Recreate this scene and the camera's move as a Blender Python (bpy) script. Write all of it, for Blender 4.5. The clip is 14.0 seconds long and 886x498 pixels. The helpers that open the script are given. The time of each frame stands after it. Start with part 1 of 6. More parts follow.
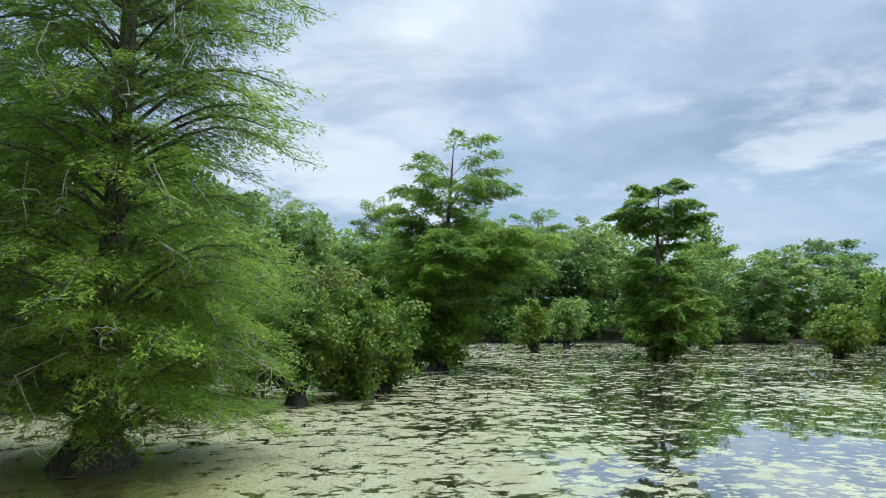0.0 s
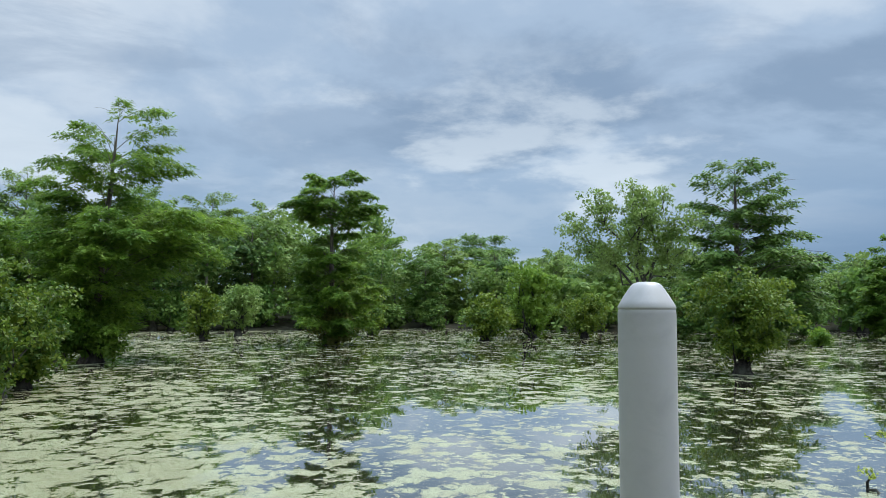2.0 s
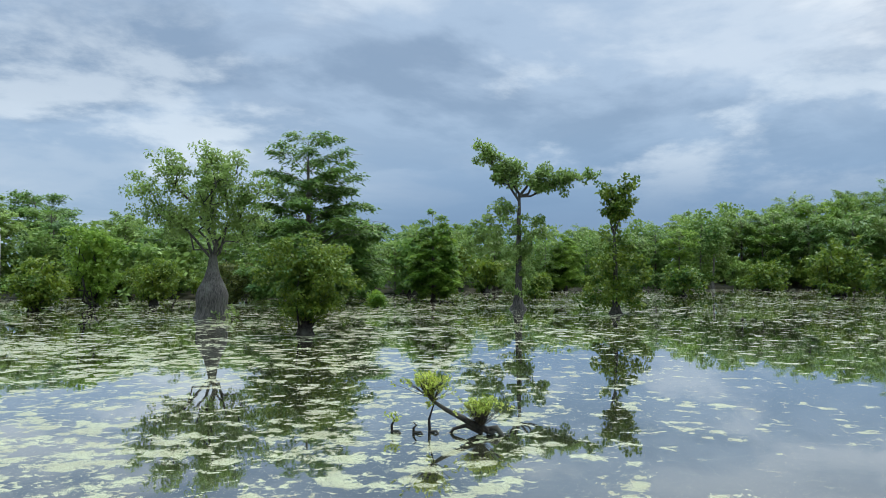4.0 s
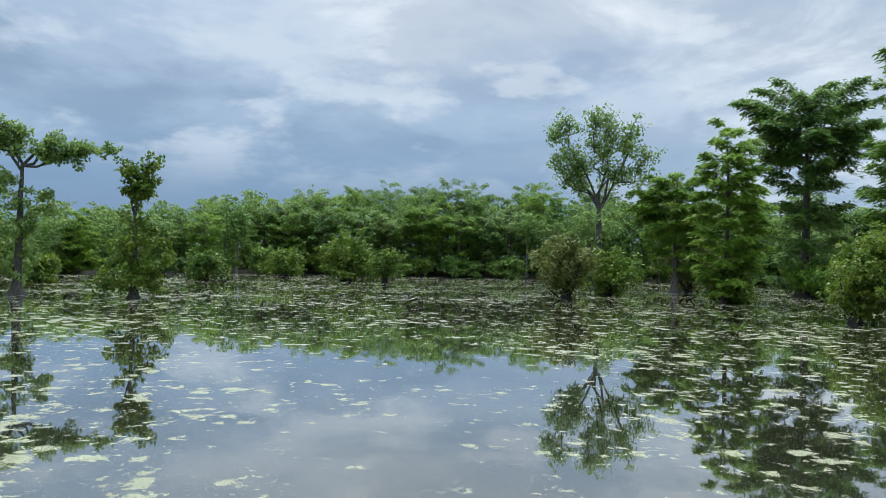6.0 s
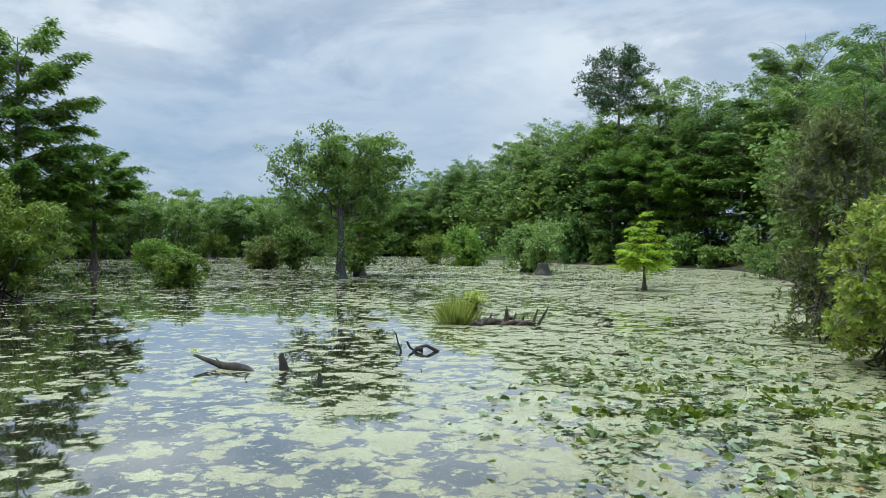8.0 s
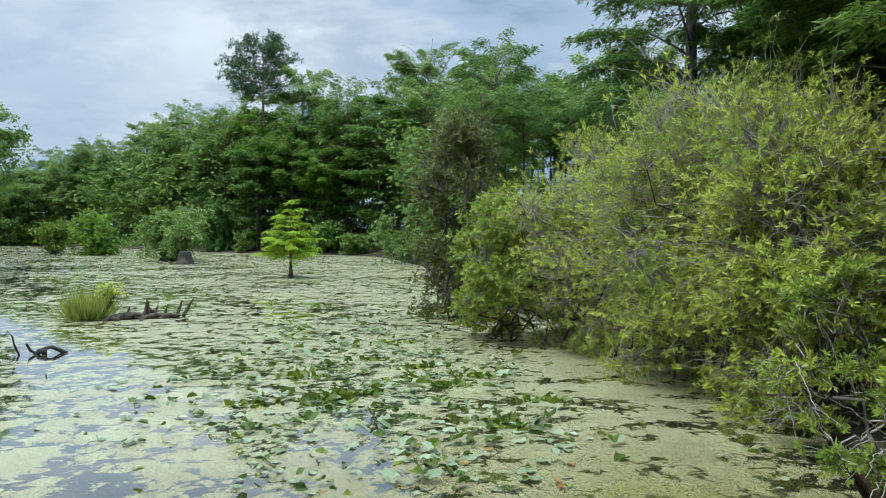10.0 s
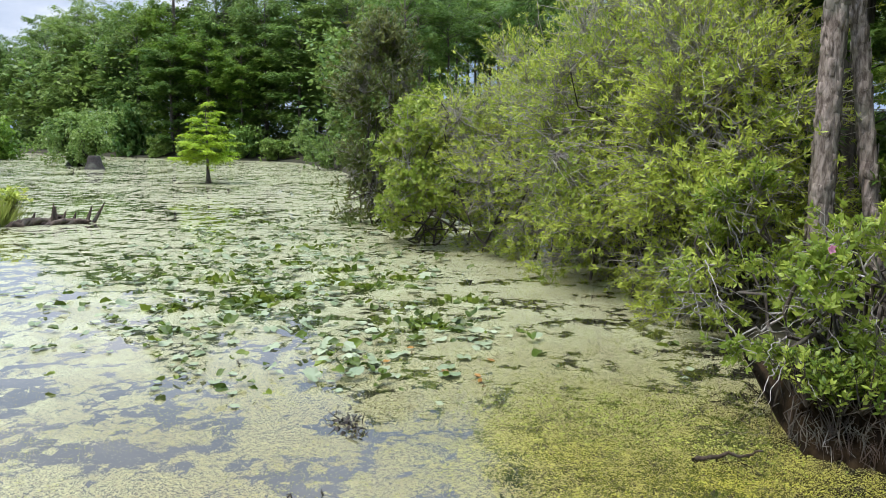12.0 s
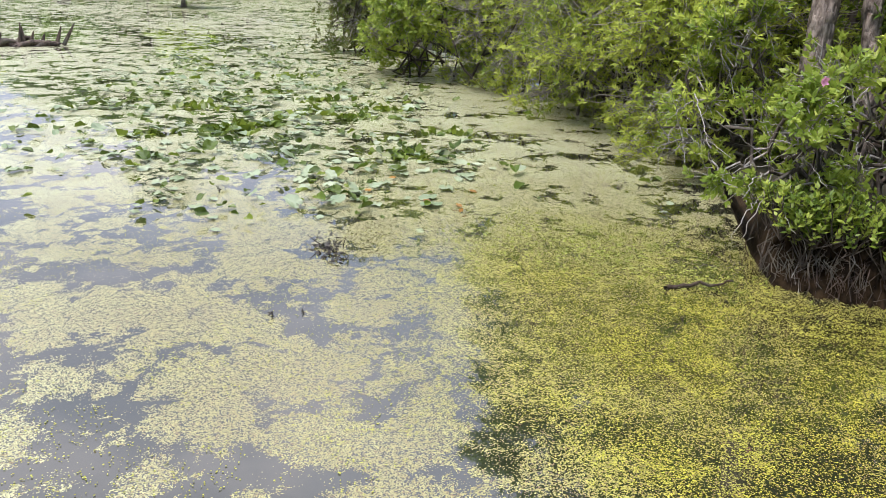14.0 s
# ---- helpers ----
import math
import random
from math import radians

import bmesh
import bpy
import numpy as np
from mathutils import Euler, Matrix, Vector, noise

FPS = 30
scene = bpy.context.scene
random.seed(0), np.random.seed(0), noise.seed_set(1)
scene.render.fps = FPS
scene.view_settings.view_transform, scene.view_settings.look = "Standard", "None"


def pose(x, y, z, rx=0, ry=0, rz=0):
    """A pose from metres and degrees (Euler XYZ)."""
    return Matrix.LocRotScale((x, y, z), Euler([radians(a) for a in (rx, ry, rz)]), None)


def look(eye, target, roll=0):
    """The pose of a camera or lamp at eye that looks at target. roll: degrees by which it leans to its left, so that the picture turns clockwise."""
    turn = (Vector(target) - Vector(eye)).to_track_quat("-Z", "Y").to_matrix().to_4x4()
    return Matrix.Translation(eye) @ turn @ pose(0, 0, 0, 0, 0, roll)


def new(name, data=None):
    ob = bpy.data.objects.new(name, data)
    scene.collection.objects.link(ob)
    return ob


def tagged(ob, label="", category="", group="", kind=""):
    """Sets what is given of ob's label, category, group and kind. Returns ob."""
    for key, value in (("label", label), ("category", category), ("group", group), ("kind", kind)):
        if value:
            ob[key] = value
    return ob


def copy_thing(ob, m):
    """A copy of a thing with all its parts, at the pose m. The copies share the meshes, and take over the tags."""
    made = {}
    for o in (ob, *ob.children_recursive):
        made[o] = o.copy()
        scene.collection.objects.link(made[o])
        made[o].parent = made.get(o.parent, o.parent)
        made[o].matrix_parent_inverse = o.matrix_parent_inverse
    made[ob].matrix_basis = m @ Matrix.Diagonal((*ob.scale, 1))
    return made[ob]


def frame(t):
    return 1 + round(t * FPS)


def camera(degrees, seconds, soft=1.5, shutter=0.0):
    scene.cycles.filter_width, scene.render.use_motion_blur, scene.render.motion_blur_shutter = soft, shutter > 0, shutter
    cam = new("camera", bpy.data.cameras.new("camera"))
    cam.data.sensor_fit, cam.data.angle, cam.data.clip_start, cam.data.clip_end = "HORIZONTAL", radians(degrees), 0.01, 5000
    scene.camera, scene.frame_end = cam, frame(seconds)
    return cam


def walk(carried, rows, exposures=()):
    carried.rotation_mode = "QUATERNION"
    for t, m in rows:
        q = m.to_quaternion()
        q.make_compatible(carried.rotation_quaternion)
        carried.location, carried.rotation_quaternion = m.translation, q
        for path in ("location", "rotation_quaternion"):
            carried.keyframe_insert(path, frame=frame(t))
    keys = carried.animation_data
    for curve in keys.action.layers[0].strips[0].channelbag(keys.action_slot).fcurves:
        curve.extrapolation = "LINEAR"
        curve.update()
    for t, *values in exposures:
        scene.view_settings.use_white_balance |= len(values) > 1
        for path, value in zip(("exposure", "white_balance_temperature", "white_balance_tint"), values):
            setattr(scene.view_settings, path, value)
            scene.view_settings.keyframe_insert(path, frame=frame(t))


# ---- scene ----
cam = camera(60.7, 14.0, soft=0.75)
PATH = [
    (0, (0.001, 0.000, 2.459), (0.265, 1.975, 2.632), 0.02),
    (0.5, (0.019, 0.016, 2.472), (0.454, 1.961, 2.639), 0.08),
    (1, (0.064, 0.032, 2.478), (0.687, 1.926, 2.638), 0.17),
    (1.5, (0.103, 0.040, 2.476), (0.934, 1.852, 2.626), 0.18),
    (2, (0.126, 0.004, 2.472), (1.176, 1.700, 2.612), 0.18),
    (2.5, (0.261, 0.007, 2.458), (1.553, 1.528, 2.581), 0.02),
    (2.7, (0.318, 0.012, 2.450), (1.716, 1.438, 2.564), 0.06),
    (4.8, (0.742, -0.189, 2.377), (2.635, 0.455, 2.406), -0.02),
    (5, (0.728, -0.202, 2.385), (2.648, 0.359, 2.410), 0.01),
    (5.5, (0.798, -0.202, 2.397), (2.782, 0.045, 2.417), 0.53),
    (6, (0.853, -0.174, 2.415), (2.835, -0.436, 2.445), 1.46),
    (6.3, (0.870, -0.238, 2.429), (2.761, -0.891, 2.461), 1.10),
    (6.5, (0.884, -0.284, 2.434), (2.693, -1.136, 2.467), 1.25),
    (6.6, (0.890, -0.310, 2.435), (2.643, -1.270, 2.470), 1.36),
    (6.8, (0.892, -0.378, 2.434), (2.538, -1.513, 2.469), 1.36),
    (7, (0.875, -0.434, 2.430), (2.377, -1.754, 2.467), 1.20),
    (7.5, (0.813, -0.648, 2.427), (1.920, -2.314, 2.448), 0.64),
    (8, (0.701, -0.899, 2.409), (1.411, -2.768, 2.397), 0.24),
    (8.5, (0.687, -1.022, 2.396), (1.020, -2.993, 2.352), 0.23),
    (9, (0.795, -1.029, 2.412), (0.866, -3.027, 2.361), 0.45),
    (9.2, (0.831, -1.019, 2.413), (0.815, -3.019, 2.366), 0.55),
    (11.3, (0.846, -1.043, 2.392), (0.562, -3.022, 2.350), -0.20),
    (11.5, (0.836, -1.054, 2.385), (0.529, -3.028, 2.298), -0.17),
    (12, (0.807, -1.092, 2.327), (0.413, -3.032, 2.045), 0.71),
    (12.5, (0.786, -1.115, 2.273), (0.336, -3.007, 1.808), 1.64),
    (13, (0.787, -1.120, 2.237), (0.320, -2.973, 1.645), 2.27),
    (13.5, (0.775, -1.130, 2.218), (0.314, -2.957, 1.549), 2.43),
    (14, (0.763, -1.133, 2.223), (0.343, -2.962, 1.531), 2.26),
]
walk(cam, [(t, look(eye, target, roll)) for t, eye, target, roll in PATH],
     exposures=[(0, 0.32, 6500, 10), (0.5, 0.22, 6500, 10), (1.0, 0.12, 6500, 10), (1.5, 0.07, 6500, 10), (3.5, 0.13, 6500, 10), (7.0, 0.10, 6500, 10), (8.0, 0.10, 6450, 9), (9.5, 0.15, 6450, 9), (11.5, 0.34, 6450, 9),
                (12.0, 0.46, 6650, 18), (12.5, 0.66, 6900, 25), (13.5, 0.58, 6850, 24), (14, 0.56, 6850, 24)])

# ---- world, sun, exposure ----
SUN_AZ, SUN_EL = 80.0, 64.0      # compass degrees from +y clockwise, and height


def node(tree, kind, **values):
    n = tree.nodes.new(kind)
    for key, value in values.items():
        n.inputs[key.replace("_", " ")].default_value = value
    return n


def maths(tree, op, a, b=0.0, clamp=False):
    n = tree.nodes.new("ShaderNodeMath")
    n.operation, n.use_clamp = op, clamp
    for socket, value in zip(n.inputs, (a, b)):
        if isinstance(value, (int, float)):
            socket.default_value = value
        else:
            tree.links.new(value, socket)
    return n.outputs[0]


def ramp(tree, source, stops):
    n = tree.nodes.new("ShaderNodeValToRGB")
    n.color_ramp.interpolation = "EASE"
    while len(n.color_ramp.elements) < len(stops):
        n.color_ramp.elements.new(0.5)
    for e, (at, c) in zip(n.color_ramp.elements, stops):
        e.position, e.color = at, (*c, 1.0) if len(c) == 3 else c
    tree.links.new(source, n.inputs[0])
    return n.outputs[0]


def grey(v):
    return (v, v, v)


def mixed(tree, fac, a, b):
    n = tree.nodes.new("ShaderNodeMix")
    n.data_type = "RGBA"
    for socket, value in ((n.inputs[0], fac), (n.inputs[6], a), (n.inputs[7], b)):
        if isinstance(value, (int, float)):
            socket.default_value = value
        elif isinstance(value, tuple):
            socket.default_value = (*value, 1.0)
        else:
            tree.links.new(value, socket)
    return n.outputs[2]


def noise_tex(tree, coords, scale, detail=4.0, rough=0.55, distort=0.0):
    n = node(tree, "ShaderNodeTexNoise", Scale=scale, Detail=detail, Roughness=rough, Distortion=distort)
    tree.links.new(coords, n.inputs["Vector"])
    return n.outputs["Fac"]


def build_world():
    world = bpy.data.worlds.new("cloudy_sky")
    scene.world = world
    world.use_nodes = True
    t = world.node_tree
    t.nodes.clear()
    sky = t.nodes.new("ShaderNodeTexSky")
    sky.sky_type, sky.sun_disc = "NISHITA", False
    sky.sun_elevation, sky.sun_rotation = radians(SUN_EL), radians(SUN_AZ)
    blue = node(t, "ShaderNodeBackground", Strength=0.07)
    t.links.new(sky.outputs[0], blue.inputs[0])
    way = t.nodes.new("ShaderNodeTexCoord").outputs["Generated"]
    parts = t.nodes.new("ShaderNodeSeparateXYZ")
    t.links.new(way, parts.inputs[0])
    up = parts.outputs[2]
    # the cloud deck lies on a plane high above: divide by height
    high = maths(t, "ADD", maths(t, "MAXIMUM", up, 0.0), 0.17)
    flat = t.nodes.new("ShaderNodeCombineXYZ")
    t.links.new(maths(t, "DIVIDE", parts.outputs[0], high), flat.inputs[0])
    t.links.new(maths(t, "DIVIDE", parts.outputs[1], high), flat.inputs[1])
    deck = noise_tex(t, flat.outputs[0], 0.75, 8.0, 0.56, 0.25)
    bulk = noise_tex(t, flat.outputs[0], 0.23, 3.0, 0.5, 0.2)
    shade = maths(t, "ADD", maths(t, "MULTIPLY", deck, 0.62), maths(t, "MULTIPLY", bulk, 0.38))
    tone = ramp(t, shade, [(0.39, (0.235, 0.335, 0.475)), (0.46, (0.385, 0.505, 0.66)), (0.52, (0.56, 0.66, 0.775)), (0.59, (0.74, 0.81, 0.88))])
    # ragged grey undersides hang below the deck
    rags = noise_tex(t, flat.outputs[0], 1.35, 9.0, 0.6, 0.5)
    group = noise_tex(t, flat.outputs[0], 0.42, 2.0, 0.5, 0.1)
    rag = ramp(t, maths(t, "ADD", maths(t, "MULTIPLY", rags, 0.6), maths(t, "MULTIPLY", group, 0.4)), [(0.49, grey(0.0)), (0.57, grey(0.75)), (0.66, grey(1.0))])
    tone = mixed(t, maths(t, "MULTIPLY", rag, 0.62), tone, (0.262, 0.358, 0.495))
    # a darker blue-grey band low down
    low = ramp(t, up, [(0.0, grey(1.0)), (0.10, grey(0.75)), (0.26, grey(0.0))])
    tone = mixed(t, maths(t, "MULTIPLY", low, 0.8), tone, (0.230, 0.365, 0.545))
    # heaped white cloud tops over the band
    stretch = t.nodes.new("ShaderNodeMapping")
    stretch.inputs["Scale"].default_value = (1.0, 1.0, 2.6)
    t.links.new(way, stretch.inputs["Vector"])
    heap = noise_tex(t, stretch.outputs[0], 3.1, 9.0, 0.58, 0.1)
    rise = ramp(t, up, [(0.03, grey(0.0)), (0.13, grey(1.0)), (0.24, grey(0.7)), (0.36, grey(0.0))])
    heaps = maths(t, "MULTIPLY", ramp(t, heap, [(0.50, grey(0.0)), (0.61, grey(1.0))]), rise)
    tone = mixed(t, maths(t, "MULTIPLY", heaps, 0.78), tone, (0.70, 0.79, 0.87))
    # one bank of tall bright cumulus
    bank = t.nodes.new("ShaderNodeVectorMath")
    bank.operation = "DOT_PRODUCT"
    bank.inputs[1].default_value = (math.sin(radians(113)), math.cos(radians(113)), 0.2)
    t.links.new(way, bank.inputs[0])
    puffs = noise_tex(t, stretch.outputs[0], 5.5, 9.0, 0.5, 0.0)
    edge = maths(t, "ADD", maths(t, "MULTIPLY", bank.outputs["Value"], 1.3), maths(t, "MULTIPLY", puffs, 1.0))
    tower = maths(t, "MULTIPLY", ramp(t, maths(t, "SUBTRACT", edge, 1.0), [(0.855, grey(0.0)), (0.945, grey(1.0))]), ramp(t, up, [(0.06, grey(0.0)), (0.16, grey(1.0))]))
    tone = mixed(t, maths(t, "MULTIPLY", tower, 0.36), tone, mixed(t, ramp(t, puffs, [(0.38, grey(0.0)), (0.62, grey(1.0))]), (0.50, 0.60, 0.72), (0.86, 0.91, 0.95)))
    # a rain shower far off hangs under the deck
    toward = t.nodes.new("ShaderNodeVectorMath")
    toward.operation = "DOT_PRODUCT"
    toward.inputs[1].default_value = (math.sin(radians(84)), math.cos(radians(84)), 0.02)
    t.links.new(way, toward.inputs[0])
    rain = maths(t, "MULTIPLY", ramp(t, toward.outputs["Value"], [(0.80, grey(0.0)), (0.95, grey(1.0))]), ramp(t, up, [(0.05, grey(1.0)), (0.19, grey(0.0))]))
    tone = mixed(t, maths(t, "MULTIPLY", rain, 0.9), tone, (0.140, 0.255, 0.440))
    # an overcast sky is brightest overhead
    lift = ramp(t, up, [(0.34, grey(0.145)), (0.62, grey(0.19)), (0.82, grey(0.65)), (1.0, grey(1.0))])
    cloud = t.nodes.new("ShaderNodeBackground")
    t.links.new(maths(t, "MULTIPLY", lift, 7.4), cloud.inputs[1])
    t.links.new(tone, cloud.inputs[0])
    both = node(t, "ShaderNodeMixShader", Fac=0.86)
    t.links.new(blue.outputs[0], both.inputs[1])
    t.links.new(cloud.outputs[0], both.inputs[2])
    out = t.nodes.new("ShaderNodeOutputWorld")
    t.links.new(both.outputs[0], out.inputs[0])


build_world()
sun = new("sun", bpy.data.lights.new("sun", "SUN"))
sun.data.energy, sun.data.angle, sun.data.color = 2.6, radians(16), (1.0, 0.96, 0.88)
a, e = radians(SUN_AZ), radians(SUN_EL)
sun.matrix_world = look((60 * math.sin(a) * math.cos(e), 60 * math.cos(a) * math.cos(e), 60 * math.sin(e)), (0, 0, 0))


# ---- materials ----
def material(name):
    m = bpy.data.materials.new(name)
    m.use_nodes = True
    t = m.node_tree
    t.nodes.clear()
    out = t.nodes.new("ShaderNodeOutputMaterial")
    return m, t, out


def varied(t, a, b, scale, spread=0.5):
    """A colour between a and b, by islands and by patches of the place."""
    geo = t.nodes.new("ShaderNodeNewGeometry")
    info = t.nodes.new("ShaderNodeObjectInfo")
    patch = noise_tex(t, geo.outputs["Position"], scale, 3.0)
    own = maths(t, "MULTIPLY", geo.outputs["Random Per Island"], spread)
    tree_own = maths(t, "MULTIPLY", maths(t, "SUBTRACT", info.outputs["Random"], 0.5), 0.45)
    f = maths(t, "ADD", maths(t, "ADD", own, tree_own), maths(t, "MULTIPLY", maths(t, "SUBTRACT", patch, 0.5), 2.2))
    f = maths(t, "ADD", f, 0.5 - spread / 2, clamp=True)
    return mixed(t, f, a, b)


def leaf_material(name, dark, light, through_light=0.38, scale=0.5, rough=0.5):
    m, t, out = material(name)
    c = varied(t, dark, light, scale, 0.7)
    p = node(t, "ShaderNodeBsdfPrincipled", Roughness=rough)
    p.inputs["Specular IOR Level"].default_value = 0.3
    t.links.new(c, p.inputs["Base Color"])
    tr = t.nodes.new("ShaderNodeBsdfTranslucent")
    t.links.new(c, tr.inputs[0])
    mix = node(t, "ShaderNodeMixShader", Fac=through_light)
    t.links.new(p.outputs[0], mix.inputs[1])
    t.links.new(tr.outputs[0], mix.inputs[2])
    t.links.new(mix.outputs[0], out.inputs[0])
    return m


def bark_material(name, dark, light, scale=8.0, stretch=0.18, depth=0.5):
    m, t, out = material(name)
    tc = t.nodes.new("ShaderNodeTexCoord")
    mp = t.nodes.new("ShaderNodeMapping")
    mp.inputs["Scale"].default_value = (1, 1, stretch)
    t.links.new(tc.outputs["Object"], mp.inputs["Vector"])
    n1 = noise_tex(t, mp.outputs[0], scale * 2, 8.0, 0.65, 0.4)
    n2 = noise_tex(t, tc.outputs["Object"], scale * 0.25, 3.0)
    c = mixed(t, ramp(t, n1, [(0.35, grey(0)), (0.65, grey(1))]), dark, light)
    c = mixed(t, ramp(t, n2, [(0.45, grey(0)), (0.75, grey(0.5))]), c, (0.16, 0.17, 0.13))
    p = node(t, "ShaderNodeBsdfPrincipled", Roughness=0.9)
    t.links.new(c, p.inputs["Base Color"])
    b = node(t, "ShaderNodeBump", Strength=depth, Distance=0.03)
    t.links.new(n1, b.inputs["Height"])
    t.links.new(b.outputs[0], p.inputs["Normal"])
    t.links.new(p.outputs[0], out.inputs[0])
    return m


def plain_material(name, a, b, scale, rough=0.7, bump=0.2, spec=0.5):
    m, t, out = material(name)
    tc = t.nodes.new("ShaderNodeTexCoord").outputs["Object"]
    n1 = noise_tex(t, tc, scale, 8.0, 0.6)
    n2 = noise_tex(t, tc, scale * 0.15, 3.0)
    f = maths(t, "ADD", maths(t, "MULTIPLY", n1, 0.6), maths(t, "MULTIPLY", n2, 0.4))
    c = mixed(t, ramp(t, f, [(0.38, grey(0)), (0.62, grey(1))]), a, b)
    p = node(t, "ShaderNodeBsdfPrincipled", Roughness=rough)
    p.inputs["Specular IOR Level"].default_value = spec
    t.links.new(c, p.inputs["Base Color"])
    bp = node(t, "ShaderNodeBump", Strength=bump, Distance=0.02)
    t.links.new(n1, bp.inputs["Height"])
    t.links.new(bp.outputs[0], p.inputs["Normal"])
    t.links.new(p.outputs[0], out.inputs[0])
    return m


def water_material():
    """Dark still water under floating duckweed: small round fronds, dense in mats, whose share 'cover' of the sheet says."""
    m, t, out = material("swamp_water")
    pos = t.nodes.new("ShaderNodeNewGeometry").outputs["Position"]
    cover = t.nodes.new("ShaderNodeAttribute")
    cover.attribute_name = "cover"
    big = noise_tex(t, pos, 1.25, 9.0, 0.68, 0.5)
    wide = noise_tex(t, pos, 0.16, 2.0, 0.5)
    fine = noise_tex(t, pos, 9.0, 4.0, 0.65)
    # loose mats: rounded islands of two sizes with ragged rims
    warp = t.nodes.new("ShaderNodeVectorMath")
    warp.operation = "MULTIPLY_ADD"
    shake = node(t, "ShaderNodeTexNoise", Scale=5.0, Detail=4.0, Roughness=0.6)
    t.links.new(pos, shake.inputs["Vector"])
    t.links.new(shake.outputs["Color"], warp.inputs[0])
    warp.inputs[1].default_value = (0.5, 0.5, 0.0)
    t.links.new(pos, warp.inputs[2])
    near_island = []
    for size, reach in ((2.1, 0.62), (5.2, 0.52)):
        isle = node(t, "ShaderNodeTexVoronoi", Scale=size)
        isle.voronoi_dimensions = "2D"
        t.links.new(warp.outputs[0], isle.inputs["Vector"])
        own = t.nodes.new("ShaderNodeSeparateColor")
        t.links.new(isle.outputs["Color"], own.inputs[0])
        near_island.append(maths(t, "SUBTRACT", maths(t, "MULTIPLY", own.outputs[0], reach), isle.outputs["Distance"]))
    island = maths(t, "MAXIMUM", near_island[0], near_island[1])
    field = maths(t, "ADD", maths(t, "MULTIPLY", big, 0.70), maths(t, "MULTIPLY", wide, 0.30))
    field = maths(t, "SUBTRACT", field, maths(t, "MULTIPLY", maths(t, "ADD", island, 0.06), 0.30))
    edge = maths(t, "SUBTRACT", maths(t, "ADD", cover.outputs["Fac"], maths(t, "MULTIPLY", maths(t, "SUBTRACT", fine, 0.5), 0.14)), field)
    dense = ramp(t, maths(t, "ADD", maths(t, "MULTIPLY", edge, 11.0), 0.24), [(0.0, grey(0.02)), (0.3, grey(0.22)), (0.5, grey(0.56)), (0.85, grey(0.90))])
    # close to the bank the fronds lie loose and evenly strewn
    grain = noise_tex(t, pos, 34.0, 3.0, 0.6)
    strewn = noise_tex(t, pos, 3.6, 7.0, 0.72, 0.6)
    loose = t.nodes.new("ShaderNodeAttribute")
    loose.attribute_name = "lime"
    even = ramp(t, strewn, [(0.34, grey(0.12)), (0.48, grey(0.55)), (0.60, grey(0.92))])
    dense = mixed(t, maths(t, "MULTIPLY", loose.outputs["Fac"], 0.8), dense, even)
    tired = t.nodes.new("ShaderNodeAttribute")
    tired.attribute_name = "yellowed"
    dense = mixed(t, tired.outputs["Fac"], dense, maths(t, "MULTIPLY", dense, ramp(t, grain, [(0.30, grey(0.45)), (0.50, grey(0.85)), (0.62, grey(1.0))])))
    cells = node(t, "ShaderNodeTexVoronoi", Scale=140.0)
    cells.voronoi_dimensions = "2D"
    t.links.new(pos, cells.inputs["Vector"])
    tint = t.nodes.new("ShaderNodeSeparateColor")
    t.links.new(cells.outputs["Color"], tint.inputs[0])
    here = maths(t, "LESS_THAN", tint.outputs[0], dense)
    rounded = maths(t, "LESS_THAN", cells.outputs["Distance"], maths(t, "ADD", 0.46, maths(t, "MULTIPLY", dense, 0.22)))
    mask = maths(t, "MULTIPLY", here, rounded)
    # water
    ripple = noise_tex(t, pos, 2.2, 3.0, 0.5)
    wb = node(t, "ShaderNodeBump", Strength=0.025, Distance=0.02)
    t.links.new(ripple, wb.inputs["Height"])
    wet = node(t, "ShaderNodeBsdfPrincipled", Roughness=0.02, IOR=1.6)
    wet.inputs["Coat Weight"].default_value, wet.inputs["Coat Roughness"].default_value, wet.inputs["Coat IOR"].default_value = 1.0, 0.02, 1.9
    t.links.new(wb.outputs[0], wet.inputs["Coat Normal"])
    wet.inputs["Base Color"].default_value = (0.020, 0.022, 0.012, 1)
    t.links.new(wb.outputs[0], wet.inputs["Normal"])
    # fronds: yellow-green, some pale, some brown
    blotch = noise_tex(t, pos, 1.3, 5.0, 0.6)
    c = mixed(t, tint.outputs[1], (0.20, 0.22, 0.095), (0.56, 0.58, 0.37))
    # second row: lime fronds, tree shade and dark reflection painted into its dark colour
    for name, dark, light in (("yellowed", (0.14, 0.13, 0.05), (0.37, 0.35, 0.14)), ("lime", (0.065, 0.058, 0.009), (0.45, 0.435, 0.042))):
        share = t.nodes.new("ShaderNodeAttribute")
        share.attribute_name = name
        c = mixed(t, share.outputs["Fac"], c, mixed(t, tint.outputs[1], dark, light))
    c = mixed(t, ramp(t, blotch, [(0.40, grey(0.3)), (0.58, grey(0.0))]), c, (0.20, 0.17, 0.08))
    c = mixed(t, maths(t, "GREATER_THAN", tint.outputs[2], 0.88), c, (0.16, 0.11, 0.05))
    dry = node(t, "ShaderNodeBsdfPrincipled", Roughness=0.34)
    dry.inputs["Specular IOR Level"].default_value = 0.6
    t.links.new(c, dry.inputs["Base Color"])
    mix = t.nodes.new("ShaderNodeMixShader")
    t.links.new(mask, mix.inputs[0])
    t.links.new(wet.outputs[0], mix.inputs[1])
    t.links.new(dry.outputs[0], mix.inputs[2])
